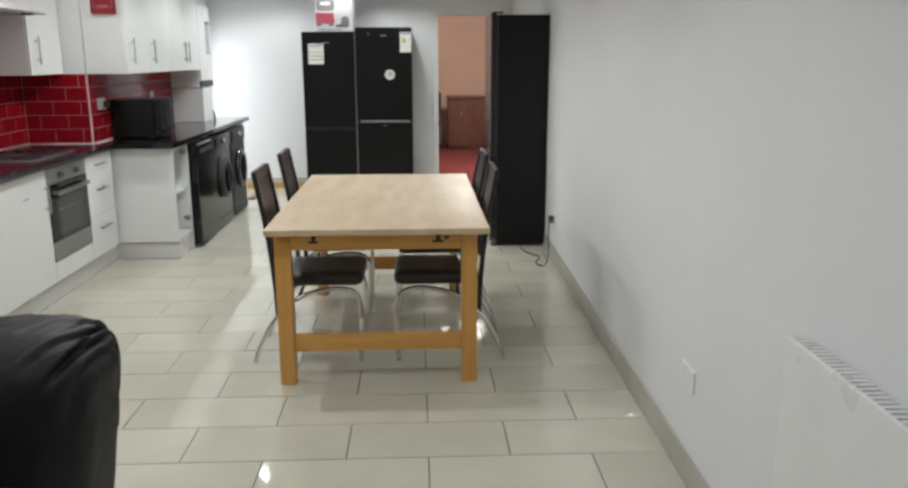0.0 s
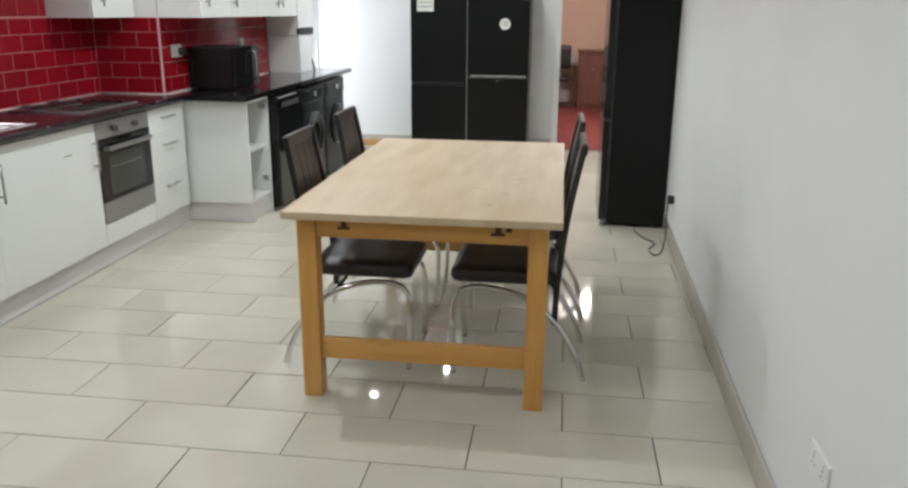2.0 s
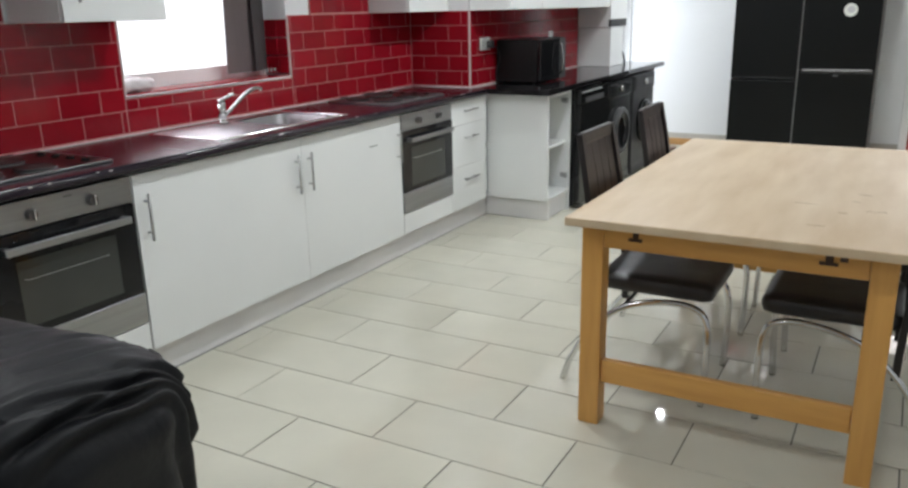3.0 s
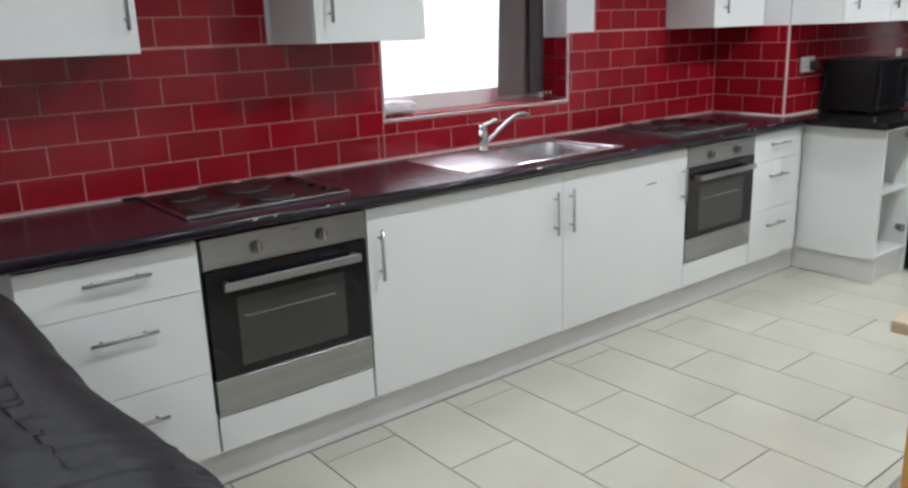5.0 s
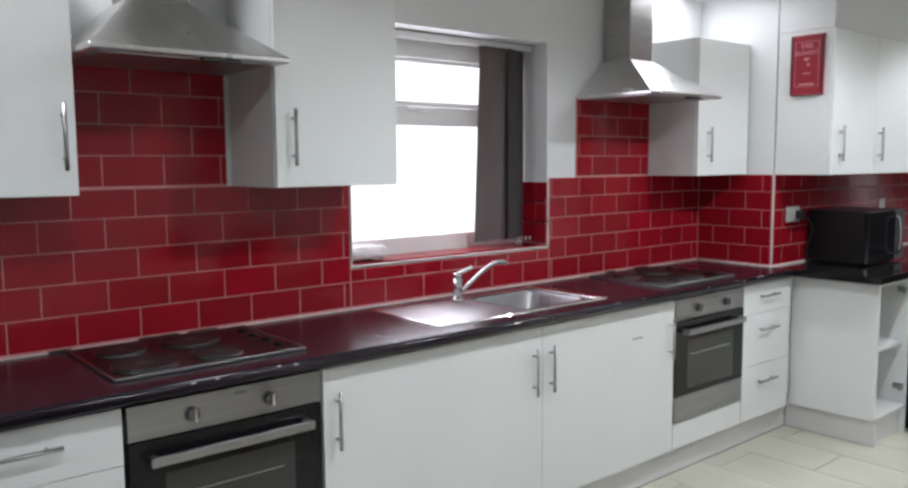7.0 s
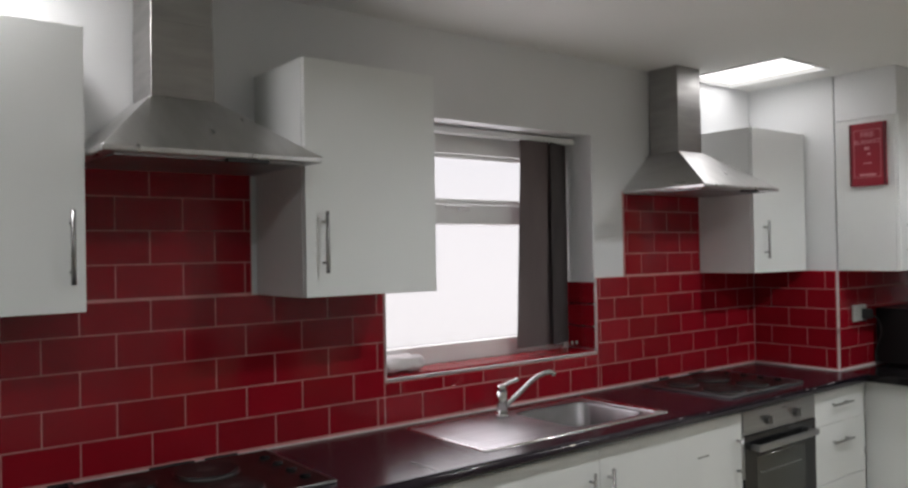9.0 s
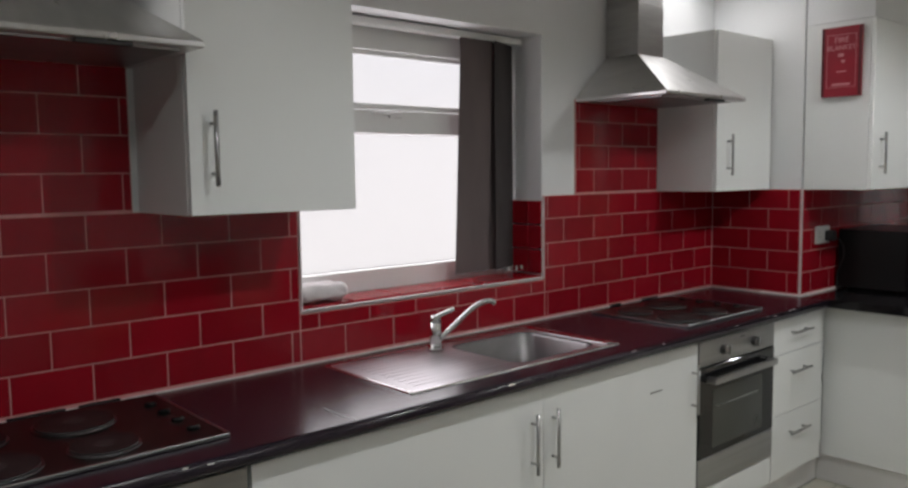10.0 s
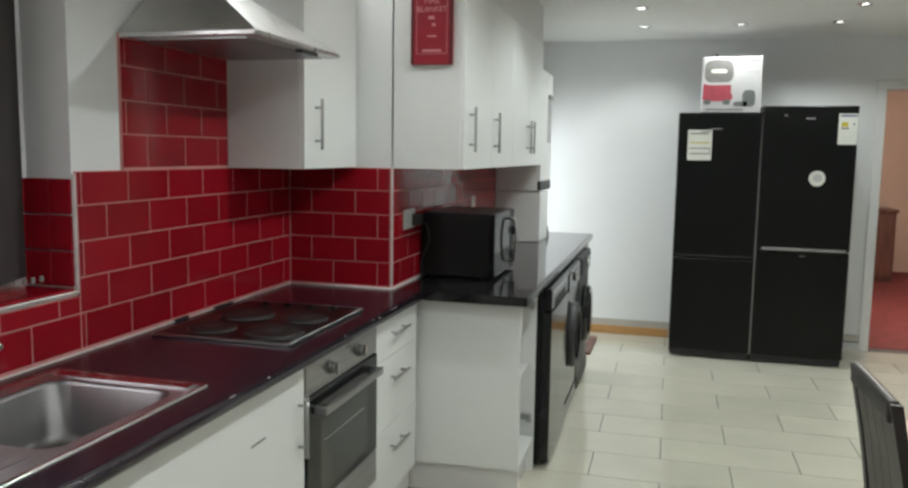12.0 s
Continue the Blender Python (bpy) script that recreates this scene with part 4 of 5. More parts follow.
socket("wall_socket", (CX + 0.0005, 6.275, 1.205), 1, 0.146, "white double socket on the red tiles, one plug in")
socket("wall_socket", (CX + 0.0005, 7.465, 1.21), 1, 0.086, "white single socket on the red tiles")
socket("wall_socket", (ex(2.68) - 0.0005, 2.68, 0.40), -1, 0.146, "white double socket low on the white wall")
socket("wall_socket", (ex(5.97) - 0.0005, 5.97, 0.335), -1, 0.086, "white single socket low on the wall by the fridge")


def cable(pts, label, plug, nrm):
    ob = thing("plug_and_cable", pts[-1], label, "cable")
    part("cable", tube(bmesh.new(), spline(pts, 10), 0.0042, 8), M_DARK, ob)
    x, y, z = plug
    part("plug", B(min(x, x + 0.04 * nrm), max(x, x + 0.04 * nrm), y - 0.024, y + 0.024, z - 0.026, z + 0.026, 0.007, 2), M_DARK, ob)
    return ob


PX = ex(5.97)
cable([(PX - 0.045, 5.97, 0.32), (PX - 0.05, 5.96, 0.22), (PX - 0.05, 5.93, 0.09), (PX - 0.08, 5.86, 0.006), (PX - 0.13, 5.80, 0.005), (PX - 0.15, 5.92, 0.005), (PX - 0.10, 6.08, 0.005), (PX - 0.16, 6.2, 0.005), (PX - 0.2, 6.36, 0.005), (PX - 0.2, 6.5, 0.005)], "black plug and cable trailing to the floor", (PX - 0.010, 5.97, 0.33), -1)
cable([(CX + 0.045, 6.32, 1.19), (CX + 0.06, 6.36, 1.17), (CX + 0.06, 6.40, 1.10), (CX + 0.02, 6.425, 1.0), (CX + 0.02, 6.425, ZT1 + 0.005)], "black plug in the socket behind the microwave", (CX + 0.010, 6.315, 1.20), 1)

# fire blanket
fb = thing("fire_blanket", (-2.016, 6.06, 1.853), "red fire blanket case hung on the cabinet side", "fire blanket")
part("case", B(-2.104, -1.929, 6.048, 6.068, 1.853, 2.165, 0.005, 2), M_SIGNRED, fb)
w = box(B(-2.104, -2.092, 6.0465, 6.0485, 1.856, 2.162), -1.941, -1.929, 6.0465, 6.0485, 1.856, 2.162)
part("dark_edge", w, M_SIGNDARK, fb, "dark red edge")
w = bmesh.new()
for a in ((-2.081, -1.952, 2.128, 2.130), (-2.081, -1.952, 1.895, 1.897), (-2.081, -2.079, 1.897, 2.128), (-1.954, -1.952, 1.897, 2.128)):
    box(w, a[0], a[1], 6.0472, 6.0485, a[2], a[3])
part("border_line", w, M_PINK, fb)
for word, z, s in (("FIRE", 2.105, 0.036), ("BLANKET", 2.070, 0.030)):
    lettering("lettering", word, s, pose(-2.016, 6.0476, z, 90, 0, 0), M_PINK, fb)
for x0, x1, z, hh in ((-2.031, -2.006, 2.038, 0.007), (-2.056, -1.976, 1.908, 0.005), (-2.016, -2.001, 2.01, 0.006), (-2.036, -1.996, 1.965, 0.003)):
    part("print_bar", B(x0, x1, 6.0472, 6.0485, z - hh, z + hh), M_PINK, fb)


# ---- fridges ----
def fridge_freezer(x0, x1, y0, y1, h, split, label):
    ob = thing("fridge_freezer", ((x0 + x1) / 2, (y0 + y1) / 2, 0), label, "fridge", "black fridge-freezers")
    part("body", B(x0, x1, y0 + 0.062, y1, 0.025, h, 0.006, 2), M_BLACK, ob)
    part("upper_door", B(x0, x1, y0, y0 + 0.055, split + 0.006, h - 0.004, 0.008, 2), M_BLACK, ob)
    part("lower_door", B(x0, x1, y0, y0 + 0.055, 0.06, split - 0.006, 0.008, 2), M_BLACK, ob)
    part("kick_panel", B(x0 + 0.01, x1 - 0.01, y0 + 0.03, y0 + 0.06, 0.012, 0.055), M_DARK, ob)
    for x in (x0 + 0.05, x1 - 0.05):
        part("foot", rod(bmesh.new(), (x, y0 + 0.09, 0), (x, y0 + 0.09, 0.03), 0.02, 12), M_SILVER, ob)
    return ob


f1 = fridge_freezer(-1.022, -0.452, 9.04, 9.64, 1.822, 0.76, "black fridge-freezer with a paper notice on its door")
f2 = fridge_freezer(-0.440, 0.180, 9.04, 9.64, 1.872, 0.835, "black fridge-freezer with silver handle strip and energy label")
part("gap_seal", B(-0.4505, -0.4415, 9.06, 9.08, 0.05, 1.80), M_SILVER, f2, "pale seal strip in the gap")
part("handle_strip", B(-0.405, 0.155, 9.020, 9.042, 0.838, 0.860, 0.006, 2), M_STEEL, f2, "silver handle strip")
part("logo", B(-0.16, -0.10, 9.037, 9.0405, 1.775, 1.785), M_SILVER, f2)
part("logo", B(-0.30, -0.285, 9.037, 9.0405, 1.795, 1.808), M_SILVER, f2)
part("logo", B(-0.15, -0.11, 9.037, 9.0405, 0.800, 0.806), M_SILVER, f2)
part("door_recess", B(-1.0, -0.47, 9.036, 9.0405, 0.772, 0.782), M_DARK, f1)
part("logo", B(-0.80, -0.72, 9.037, 9.0405, 1.70, 1.707), M_SILVER, f1)


def notice(x0, x1, z0, z1, y, bars, name, label, cat):
    ob = thing(name, ((x0 + x1) / 2, y, z0), label, cat)
    part("sheet", B(x0, x1, y - 0.0012, y, z0, z1), M_PAPER, ob)
    for a, b, c, d, m in bars:
        part("print_bar", B(x0 + (x1 - x0) * a, x0 + (x1 - x0) * b, y - 0.0018, y - 0.0012, z0 + (z1 - z0) * c, z0 + (z1 - z0) * d), m, ob)
    return ob


notice(-0.955, -0.785, 1.475, 1.695, 9.0395, [(0.1, 0.85, 0.86, 0.90, M_INK), (0.55, 0.95, 0.93, 0.96, M_INK), (0.12, 0.9, 0.56, 0.60, M_YELLOW), (0.08, 0.92, 0.38, 0.41, M_INK), (0.08, 0.92, 0.20, 0.23, M_INK), (0.9, 0.93, 0.2, 0.41, M_INK)], "paper_notice", "white paper notice stuck on the black fridge door", "notice")
notice(0.052, 0.176, 1.60, 1.815, 9.0395, [(0.1, 0.95, 0.90, 0.95, M_BLUE), (0.15, 0.5, 0.58, 0.72, M_YELLOW), (0.15, 0.55, 0.50, 0.55, M_INK), (0.75, 0.85, 0.64, 0.69, M_INK)], "energy_label", "white energy label with blue and yellow print", "label")
st = solid("round_sticker", rod(bmesh.new(), (-0.065, 9.0395, 1.36), (-0.065, 9.037, 1.36), 0.055, 24), M_PAPER, "round white sticker on the black fridge door", "sticker")
part("print_mark", rod(bmesh.new(), (-0.06, 9.0368, 1.365), (-0.06, 9.0362, 1.365), 0.030, 16), M_CARD, st)

vb = thing("cardboard_box", (-0.665, 9.25, 1.822), "white printed vacuum cleaner carton on top of the fridge", "box")
part("carton", B(-0.868, -0.462, 9.10, 9.40, 1.823, 2.225, 0.004), M_CARD, vb)
yb = 9.0995


def blob(xc, zc, rx, rz, n=28, p=2.0, y=yb):
    bm = bmesh.new()
    fr = [bm.verts.new((xc + rx * math.copysign(abs(math.cos(a)) ** (2 / p), math.cos(a)), y, zc + rz * math.copysign(abs(math.sin(a)) ** (2 / p), math.sin(a)))) for a in (2 * math.pi * k / n for k in range(n))]
    bm.faces.new(fr)
    got = bmesh.ops.extrude_face_region(bm, geom=bm.faces[:])
    for v in got["geom"]:
        if isinstance(v, bmesh.types.BMVert):
            v.co.y -= 0.0006
    return bm


part("printed_lid", blob(-0.757, 2.117, 0.102, 0.084, p=3.2), M_LIDGREY, vb)
part("printed_drum", blob(-0.767, 1.975, 0.099, 0.066, p=5), M_TOYRED, vb)
part("printed_drum", blob(-0.762, 1.935, 0.104, 0.03, p=4, y=yb - 0.0004), M_TOYRED, vb)
part("printed_band", blob(-0.757, 2.03, 0.09, 0.009, p=4, y=yb - 0.0007), M_CARD, vb)
for x in (-0.832, -0.698):
    part("printed_wheel", blob(x, 1.898, 0.026, 0.018, p=3, y=yb - 0.0011), M_INK, vb)
part("printed_mark", blob(-0.757, 2.12, 0.055, 0.014, p=4, y=yb - 0.0007), M_PAPER, vb)
for z, x0 in ((2.170, -0.63), (2.150, -0.60), (2.110, -0.62)):
    part("printed_bar", B(x0, -0.485, yb - 0.0006, yb, z, z + 0.006), M_SILVER, vb)
part("printed_tool", blob(-0.545, 1.925, 0.045, 0.06, p=3), M_INK, vb)
part("printed_tool", blob(-0.60, 1.885, 0.05, 0.018, p=3), M_INK, vb)
part("printed_bar", B(-0.66, -0.48, yb - 0.0006, yb, 2.185, 2.20), M_GREY, vb)
part("printed_bar", B(-0.84, -0.58, yb - 0.0006, yb, 1.84, 1.85), M_INK, vb)
part("box_handle", B(-0.79, -0.765, 9.10, 9.13, 2.225, 2.24, 0.002), M_DARK, vb)

# tall fridge facing across the room
tf = thing("tall_fridge_freezer", (1.06, 6.76, 0), "tall black fridge-freezer standing sideways against the wall", "fridge", "black fridge-freezers")
TX0, TX1, TY0, TY1, TH = 0.822, 1.288, 6.48, 7.03, 1.885
part("body", B(TX0 + 0.058, TX1, TY0, TY1, 0.025, TH - 0.012, 0.005, 2), M_BLACK, tf)
part("upper_door", B(TX0, TX0 + 0.046, TY0, TY1, 0.77, TH, 0.007, 2), M_BLACKGLOSS, tf)
part("lower_door", B(TX0, TX0 + 0.046, TY0, TY1, 0.05, 0.755, 0.007, 2), M_BLACKGLOSS, tf)
part("door_seal", B(TX0 + 0.047, TX0 + 0.057, TY0 + 0.004, TY1 - 0.004, 0.06, TH - 0.015), M_DARK, tf)
part("hinge", B(TX0 + 0.01, TX0 + 0.10, TY0 + 0.02, TY0 + 0.08, TH + 0.001, TH + 0.012, 0.004), M_BLACK, tf)
part("hinge", B(TX0 - 0.004, TX0 + 0.05, TY0 - 0.004, TY0 + 0.03, 0.756, 0.769, 0.002), M_DARK, tf)
for x in (TX0 + 0.03, TX1 - 0.06):
    part("foot", rod(rod(bmesh.new(), (x, TY0 + 0.04, 0), (x, TY0 + 0.04, 0.012), 0.024, 12), (x, TY0 + 0.04, 0.012), (x, TY0 + 0.04, 0.05), 0.012, 10), M_SILVER, tf)

# ---- dining table ----
dt = thing("dining_table", (0.037, 4.41, 0), "large pine dining table, bleached top and varnished legs", "table")
X0, X1, Y0, Y1 = -0.478, 0.553, 3.528, 5.292
part("tabletop", B(X0, X1, Y0, Y1, 0.757, 0.787, 0.006, 2), M_TOP, dt, "bleached, stained pine top")
rng = random.Random(9)
for i in range(6):
    x, y, l = 0.16 + rng.random() * 0.32, 3.66 + rng.random() * 0.75, 0.02 + rng.random() * 0.06
    part("scuff", B(x, x + l, y, y + 0.004 + rng.random() * 0.008, 0.7868, 0.7873), M_SCUFF, dt, "brownish scuff on the top")
LEGS = [(xx, yy) for xx in (-0.449, 0.429) for yy in (3.622, 5.127)]
for xx, yy in LEGS:
    part("leg", B(xx, xx + 0.074, yy, yy + 0.074, 0, 0.7565, 0.004, 2), M_PINE, dt)
for yy in (3.628, 5.173):
    part("apron", B(-0.374, 0.428, yy, yy + 0.024, 0.668, 0.7565, 0.002), M_PINEX, dt)
for xx in (-0.443, 0.475):
    part("apron", B(xx, xx + 0.024, 3.697, 5.126, 0.668, 0.7565, 0.002), M_PINE, dt)
for yy in (3.640, 5.160):
    part("stretcher", B(-0.374, 0.428, yy, yy + 0.026, 0.163, 0.250, 0.003), M_PINEX, dt)
for x, s in ((-0.265, 1.0), (0.318, 1.15)):
    k = bmesh.new()
    box(k, x - 0.010 * s, x + 0.010 * s, 3.6262, 3.6283, 0.711, 0.738)
    box(k, x - 0.024 * s, x + 0.022 * s, 3.6262, 3.6283, 0.700, 0.711)
    if s > 1:
        box(k, x + 0.028, x + 0.050, 3.6262, 3.6283, 0.716, 0.732)
    part("dark_mark", k, M_KNOT, dt, "dark damaged spot")


# ---- dining chair, seat front towards +x ----
def dining_chair():
    ob = thing("dining_chair", (0, 0, 0), "chrome tube dining chair with black seat and slatted back", "chair", "chairs round the table")
    part("seat", pillow(-0.21, 0.235, -0.205, 0.205, 0.40, 0.475, 0.034, 10, 0.004, 8), M_SEAT, ob, "black padded leatherette seat")
    for s in (-1, 1):
        pts = [(0.215, s * 0.20, 0.0), (0.222, s * 0.195, 0.18), (0.215, s * 0.19, 0.32), (0.17, s * 0.19, 0.378), (0.05, s * 0.19, 0.385), (-0.10, s * 0.19, 0.34), (-0.22, s * 0.195, 0.235), (-0.30, s * 0.20, 0.10), (-0.335, s * 0.205, 0.0)]
        part("leg", tube(bmesh.new(), spline(pts, 6), 0.0125, 10), M_CHROME, ob, "bent chrome tube")
        post = [(-0.205, s * 0.185, 0.24), (-0.215, s * 0.185, 0.45), (-0.245, s * 0.18, 0.72), (-0.295, s * 0.17, 0.99)]
        bm = bmesh.new()
        ps = spline(post, 6)
        rings = []
        for p in ps:
            rings.append([bm.verts.new((p.x + dx, p.y + dy, p.z)) for dx, dy in ((-0.012, -0.016), (0.012, -0.016), (0.012, 0.016), (-0.012, 0.016))])
        for a, b in zip(rings, rings[1:]):
            for k in range(4):
                bm.faces.new((a[k], a[(k + 1) % 4], b[(k + 1) % 4], b[k]))
        bm.faces.new(rings[0][::-1]), bm.faces.new(rings[-1])
        part("back_post", bm, M_SEAT, ob)
    part("top_rail", B(-0.308, -0.283, -0.168, 0.168, 0.945, 0.995, 0.008, 2), M_SEAT, ob)
    part("lower_rail", B(-0.235, -0.212, -0.17, 0.17, 0.53, 0.57, 0.006, 2), M_SEAT, ob)
    part("crossbar", tube(bmesh.new(), [(-0.10, -0.19, 0.34), (-0.10, 0, 0.345), (-0.10, 0.19, 0.34)], 0.010, 8), M_CHROME, ob)
    for y in (-0.114, -0.038, 0.038, 0.114):
        bm = bmesh.new()
        rings = []
        for x, z in ((-0.226, 0.555), (-0.245, 0.70), (-0.268, 0.84), (-0.294, 0.96)):
            rings.append([bm.verts.new((x + dx, y + dy, z)) for dx, dy in ((-0.006, -0.036), (0.006, -0.036), (0.006, 0.036), (-0.006, 0.036))])
        for a, b in zip(rings, rings[1:]):
            for k in range(4):
                bm.faces.new((a[k], a[(k + 1) % 4], b[(k + 1) % 4], b[k]))
        bm.faces.new(rings[0][::-1]), bm.faces.new(rings[-1])
        part("back_slat", bm, M_SLAT, ob)
    return ob


ch = dining_chair()
ch.matrix_basis = pose(-0.295, 4.13, 0, 0, 0, 0)
copy_thing(ch, pose(-0.295, 4.89, 0, 0, 0, 1))
copy_thing(ch, pose(0.33, 4.13, 0, 0, 0, 180))
copy_thing(ch, pose(0.335, 4.80, 0, 0, 0, 181))

# ---- sofa ----
so = thing("leather_sofa", (-1.25, 1.55, 0), "black leather two-seat sofa with a creased padded back", "sofa")
bk = pillow(-2.02, -0.535, 1.66, 2.06, 0.10, 0.916, 0.14, 100, 0.006, 5.0, dense=0.4)
# folds of the stretched cover: start and end (across, along the cover), depth, half width
FOLDS = ((-0.515, 1.95, -0.60, 1.63, 0.017, 0.009), (-0.515, 1.93, -0.545, 1.60, 0.015, 0.008), (-0.505, 1.90, -0.515, 1.52, 0.013, 0.008),
         (-0.52, 1.96, -0.575, 1.85, 0.015, 0.011), (-0.67, 2.00, -0.735, 1.86, 0.009, 0.010), (-0.60, 1.98, -0.68, 1.72, 0.010, 0.010),
         (-0.70, 1.92, -0.79, 1.70, 0.007, 0.011), (-0.80, 1.94, -0.92, 1.74, 0.008, 0.013), (-0.95, 1.92, -1.06, 1.72, 0.006, 0.014),
         (-0.66, 1.60, -0.74, 1.56, 0.010, 0.008), (-0.64, 1.53, -0.76, 1.51, 0.008, 0.008), (-0.56, 1.88, -0.63, 1.66, 0.009, 0.006), (-0.53, 1.80, -0.56, 1.56, 0.008, 0.006))
bk.normal_update()
shift = {}
for v in bk.verts:
    if v.co.x < -1.2 or v.normal.y > 0.75 or v.co.z < 0.6:
        continue
    wob = 0.012 * noise.noise(v.co * 7)
    q = Vector((v.co.x + 0.055 + wob, v.co.y - 0.04 - max(0.0, 0.905 - v.co.z)))
    dip = 0.0
    for xa, sa, xb, sb, deep, wide in FOLDS:
        a, b = Vector((xa, sa)), Vector((xb, sb))
        u = (q - a).dot(b - a) / (b - a).length_squared
        if -0.15 < u < 1.15:
            bow = a + (b - a) * u + Vector((0.012 * math.sin(u * 3.1), 0))
            off = (q - bow).length / (wide * (0.45 + 0.7 * max(0.0, u)))
            fade = min(1.0, (u + 0.15) / 0.2, (1.15 - u) / 0.6)
            dip += deep * fade * (math.exp(-off * off) - 0.45 * math.exp(-(off - 2.2) ** 2))
    shift[v] = v.normal * -dip * (0.55 if v.normal.z > 0.8 else 1.1)
for v, d in shift.items():
    v.co += d
for v in bk.verts:
    low = max(0.0, 0.86 - v.co.z)
    side = max(0.0, min(1.0, (v.co.x + 1.0) / 0.5))
    v.co.x -= side * 0.15 * low
    if v.co.y > 1.86:
        v.co.y -= 0.05 * max(0.0, min(1.0, (-0.8 - v.co.x) / 0.4))
part("backrest", bk, M_LEATHER, so, "creased black leather backrest")
part("base", pillow(-1.98, -0.60, 0.98, 1.72, 0.06, 0.34, 0.05, 10, 0.004), M_LEATHER, so)
for a, b in ((-1.80, -1.24), (-1.235, -0.80)):
    part("seat_cushion", pillow(a, b, 0.95, 1.62, 0.33, 0.49, 0.06, 14, 0.012), M_LEATHER, so)
for a, b in ((-1.99, -1.79), (-0.81, -0.62)):
    part("armrest", pillow(a, b, 0.95, 1.72, 0.08, 0.60, 0.08, 14, 0.012), M_LEATHER, so)
for x in (-1.92, -0.70):
    for y in (1.05, 1.9):
        part("foot", rod(bmesh.new(), (x, y, 0), (x, y, 0.14), 0.025, 12), M_DARK, so)

# ---- radiator ----
ra = thing("radiator", (1.25, 1.3, 0.14), "white panel radiator with a slotted top grille", "radiator")
RY0, RY1, RZ0, RZ1 = 0.45, 1.80, 0.27, 0.872
ra.location = HOME[ra] = Vector((1.16, 1.1, RZ0))
RF, RB = -0.066, -0.006
part("panel", askew(B(RF, RF + 0.010, RY0, RY1, RZ0, RZ1 - 0.004, 0.004, 2)), M_PVC, ra)
part("back_panel", askew(B(RB - 0.008, RB, RY0, RY1, RZ0, RZ1 - 0.004, 0.002)), M_PVC, ra)
for a in (RY0 - 0.004, RY1 - 0.002):
    part("side_cap", askew(B(RF + 0.002, RB - 0.001, a, a + 0.006, RZ0 + 0.01, RZ1, 0.002)), M_PVC, ra)
part("top_rim", askew(B(RF - 0.003, RF + 0.010, RY0, RY1, RZ1 - 0.003, RZ1 + 0.004, 0.003, 2)), M_PVC, ra)
y = RY0 + 0.01
while y < RY1 - 0.01:
    part("grille_bar", askew(B(RF + 0.010, RB - 0.001, y, y + 0.012, RZ1 - 0.003, RZ1 + 0.001)), M_PVC, ra)
    y += 0.022
for yy in (RY0 + 0.2, RY1 - 0.2):
    part("bracket", askew(B(RB, -0.0005, yy, yy + 0.04, 0.4, 0.7)), M_PVC, ra)
part("pipe", askew(rod(bmesh.new(), (-0.035, RY1 - 0.04, 0.0), (-0.035, RY1 - 0.04, RZ0 + 0.01), 0.008, 8)), M_CHROME, ra)

# ---- back room furniture ----
sb = thing("wooden_sideboard", (1.05, 13.9, 0), "dark brown wooden cupboard on the red carpet", "sideboard")
part("body", B(0.76, 1.62, 13.7, 14.2, 0.04, 0.86, 0.006), M_BROWN, sb)
part("top", B(0.74, 1.64, 13.67, 14.22, 0.86, 0.895, 0.006), M_BROWN, sb)
part("plinth", B(0.78, 1.60, 13.73, 14.18, 0, 0.04), M_BROWN, sb)
for a in (0.79, 1.195):
    d = part("door", B(a, a + 0.40, 13.685, 13.70, 0.08, 0.82, 0.004), M_BROWN, sb)
    part("handle", B(a + 0.18, a + 0.22, 13.66, 13.686, 0.60, 0.615, 0.003), M_NICKEL, d)
ds = thing("small_desk", (0.55, 14.2, 0), "small dark desk standing by the cupboard", "desk")
part("desktop", B(0.2, 0.75, 13.95, 14.5, 0.62, 0.65, 0.004), M_BROWN, ds)
for xx in (0.22, 0.70):
    for yy in (13.98, 14.44):
        part("leg", B(xx, xx + 0.03, yy, yy + 0.03, 0, 0.6195), M_BROWN, ds)
solid("white_panel", B(0.3, 0.72, 14.65, 14.72, 0.0, 0.8, 0.004), M_CARD, "white board leaning against the peach wall", "board")
of = thing("office_chair", (0.45, 13.6, 0), "black chair with a rounded back near the desk", "chair")
part("backrest", pillow(0.33, 0.64, 13.55, 13.63, 0.62, 0.98, 0.038, 8), M_SEAT, of)
part("seat", pillow(0.24, 0.62, 13.55, 13.95, 0.42, 0.49, 0.033, 8), M_SEAT, of)
part("stem", rod(bmesh.new(), (0.43, 13.75, 0.06), (0.43, 13.75, 0.43), 0.025, 12), M_DARK, of)
part("bracket", tube(bmesh.new(), spline([(0.45, 13.72, 0.415), (0.46, 13.56, 0.42), (0.48, 13.535, 0.55), (0.485, 13.545, 0.72)]), 0.014, 8), M_DARK, of)
part("base", box(B(0.15, 0.71, 13.72, 13.78, 0.03, 0.07, 0.01), 0.40, 0.46, 13.47, 14.03, 0.0, 0.06, 0.01), M_DARK, of)

# ---- tiles ----
SHARED = {}


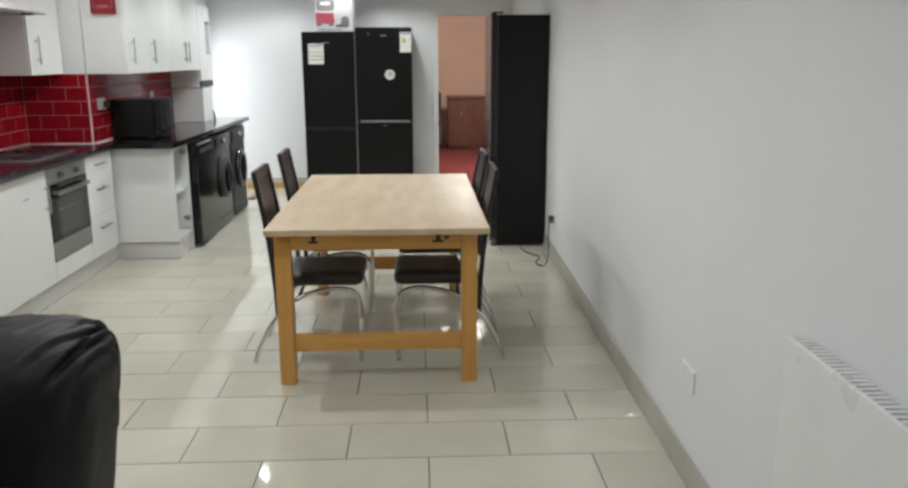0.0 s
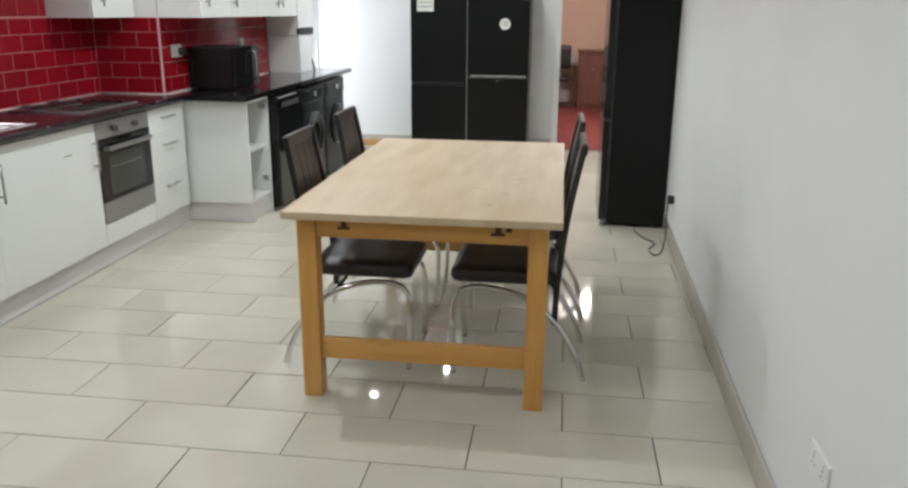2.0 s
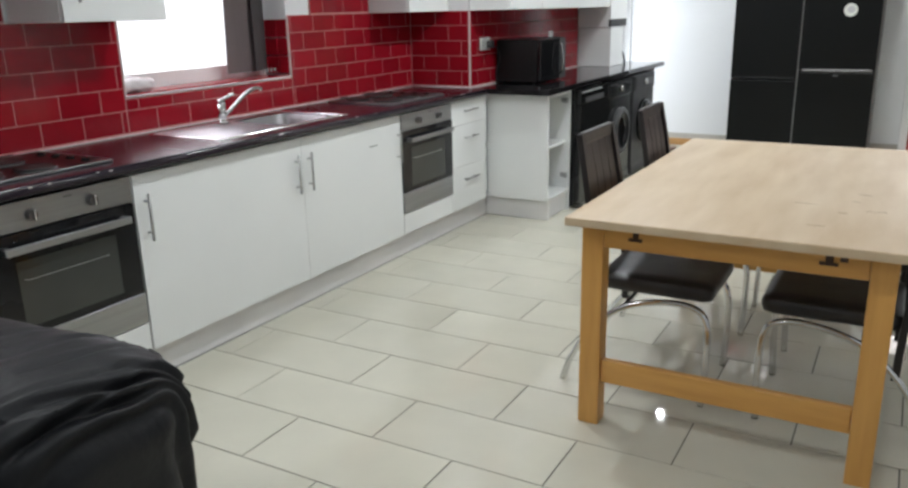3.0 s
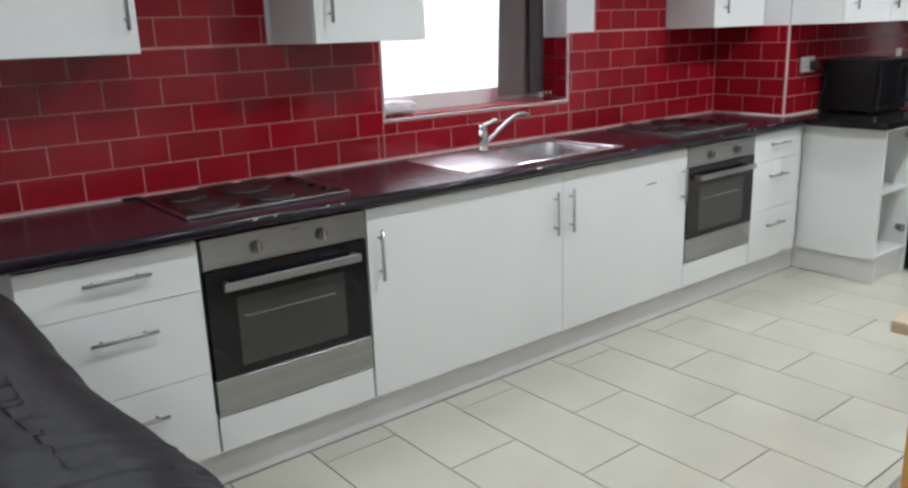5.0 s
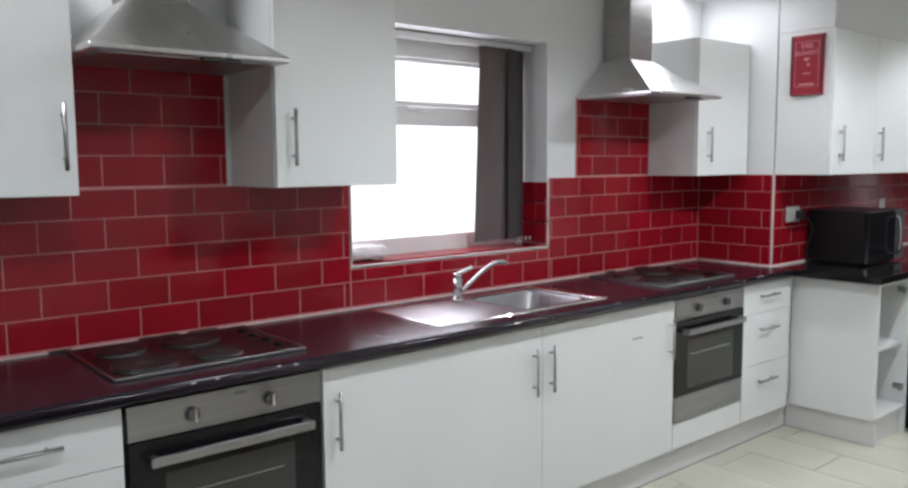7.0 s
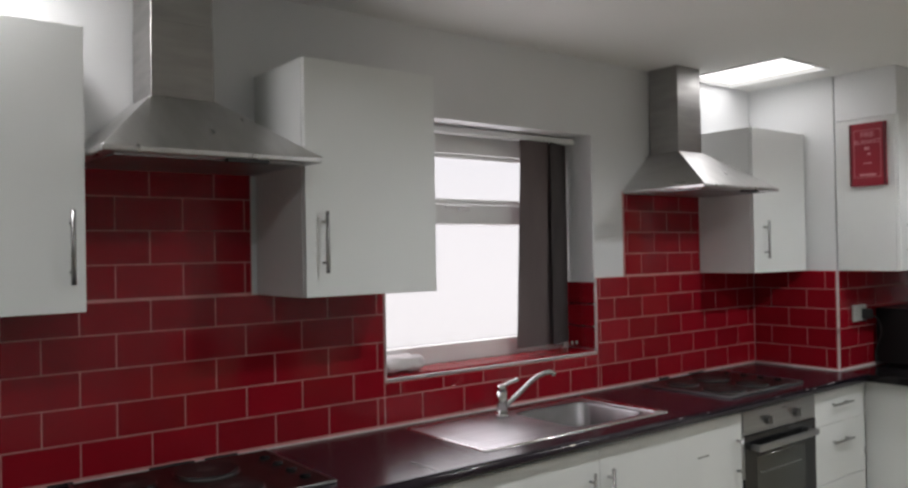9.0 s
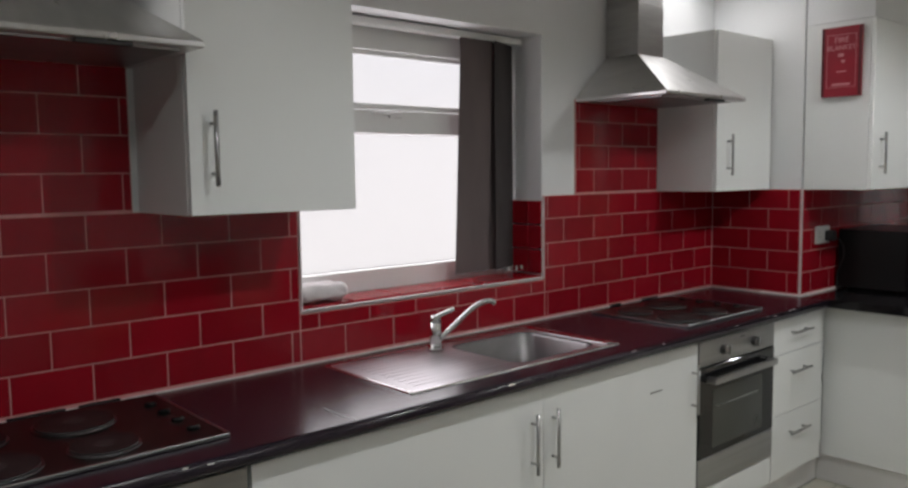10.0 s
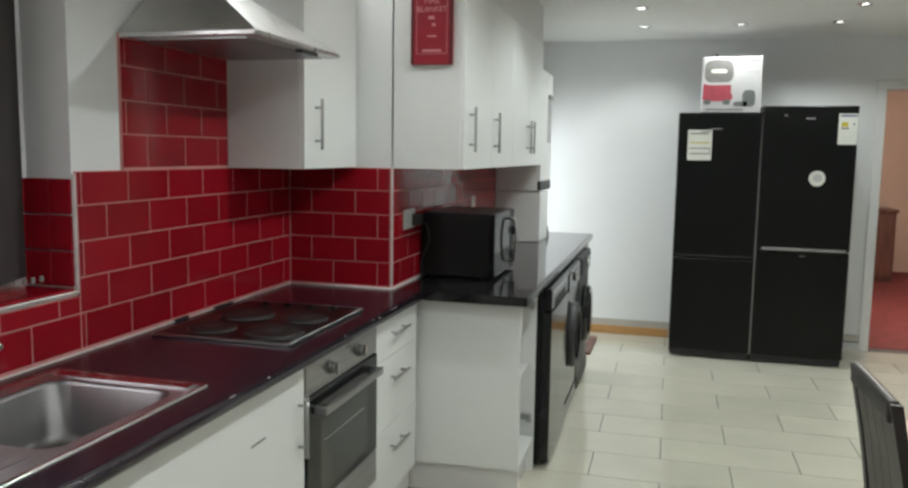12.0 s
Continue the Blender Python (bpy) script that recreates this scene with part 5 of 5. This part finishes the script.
def tile(parent, kind, x0, x1, y0, y1, z0, z1, mat, bevel):
    """One tile; alike tiles share a mesh."""
    size = (kind, round(x1 - x0, 4), round(y1 - y0, 4), round(z1 - z0, 4))
    if size not in SHARED:
        hx, hy, hz = (x1 - x0) / 2, (y1 - y0) / 2, (z1 - z0) / 2
        bm = B(-hx, hx, -hy, hy, -hz, hz, bevel)
        smooth_normals(bm)
        me = bpy.data.meshes.new(kind)
        bm.to_mesh(me)
        bm.free()
        me.materials.append(mat)
        SHARED[size] = me
    ob = new(kind, SHARED[size])
    ob.parent = parent
    ob.location = ((x0 + x1) / 2, (y0 + y1) / 2, (z0 + z1) / 2)
    if kind == "wall_tile":
        ob.rotation_euler = (0, TILT.gauss(0, 0.0014), TILT.gauss(0, 0.0014)) if x1 - x0 < 0.02 else (TILT.gauss(0, 0.0014), 0, TILT.gauss(0, 0.0014))


TILT = random.Random(9)
PZ, PW, G = 0.1015, 0.2015, 0.0021
Z0 = 0.931


def splash(parent, along, lo, hi, zlo, zhi, at, face, phase):
    """Running-bond red tiles on a wall. along: 'y' (face at x) or 'x' (face at y)."""
    k = round((zlo - Z0) / PZ)
    z = Z0 + k * PZ
    while z < zhi - 0.012:
        z1 = min(z + PZ, zhi)
        s = phase + (PW / 2 if k % 2 else 0)
        a = s + math.floor((lo - s) / PW) * PW
        while a < hi - 0.006:
            u0, u1 = max(a, lo), min(a + PW, hi)
            if u1 - u0 > 0.012:
                if along == "y":
                    tile(parent, "wall_tile", at, at + 0.0095 * face, u0 + G / 2, u1 - G / 2, z + G / 2, z1 - G / 2, M_RED, 0.0016)
                else:
                    tile(parent, "wall_tile", u0 + G / 2, u1 - G / 2, at - 0.0095, at, z + G / 2, z1 - G / 2, M_RED, 0.0016)
            a += PW
        z, k = z1, k + 1


def backing(name, bm):
    return structure(name, bm, M_GROUT, "pale grout bed between glossy red tiles", "tiling")


GX, PH = WX - T, 2.572
for name, a, b, z0, z1 in (("tiling_west", 1.9, 3.61, Z0, 1.432), ("tiling_sill", 3.61, 4.769, Z0, 1.084), ("tiling_corner", 4.769, CY, Z0, 1.432),
                           ("tiling_hood_1", 2.5215, 3.0985, 1.4385, 1.835), ("tiling_hood_2", 4.9685, 5.5645, 1.4385, 1.835)):
    bk = backing(name, B(GX, GX + 0.0086, a, b, z0 - (0.03 if z0 == Z0 else 0.0065), z1))
    splash(bk, "y", a + 0.0005, b - 0.0005, z0, z1, GX, 1, PH)
w = bmesh.new()
box(w, WX, CX - T, CY + T - 0.0086, CY + T, ZT1 - 0.02, 1.432)
bk = backing("tiling_return", w)
splash(bk, "x", WX + 0.003, CX - 0.009, Z0, 1.432, CY + T, 1, -2.45)
bk = backing("tiling_step", B(CX - T, CX - T + 0.0086, CY + 0.012, 8.10, ZT1 - 0.02, 1.432))
splash(bk, "y", CY + 0.012, 8.10, Z0, 1.432, CX - T, 1, 6.17)

FP, FW, FG = 0.3085, 0.6535, 0.005
k = math.floor((BY - 3.486) / FP)
while 3.486 + k * FP < FY:
    y0, y1 = max(3.486 + k * FP, BY), min(3.486 + (k + 1) * FP, FY)
    x = -0.0715 - FW * 5 + (FW / 2 if k % 2 else 0)
    while x < RX:
        x0, x1 = max(x, -2.66), min(x + FW, RX)
        if x1 - x0 > 0.02 and y1 - y0 > 0.02:
            tile(floor, "floor_tile", x0 + FG / 2, x1 - FG / 2, y0 + FG / 2, y1 - FG / 2, -0.010, 0.0, M_FLOOR, 0.0004)
        x += FW
    k += 1
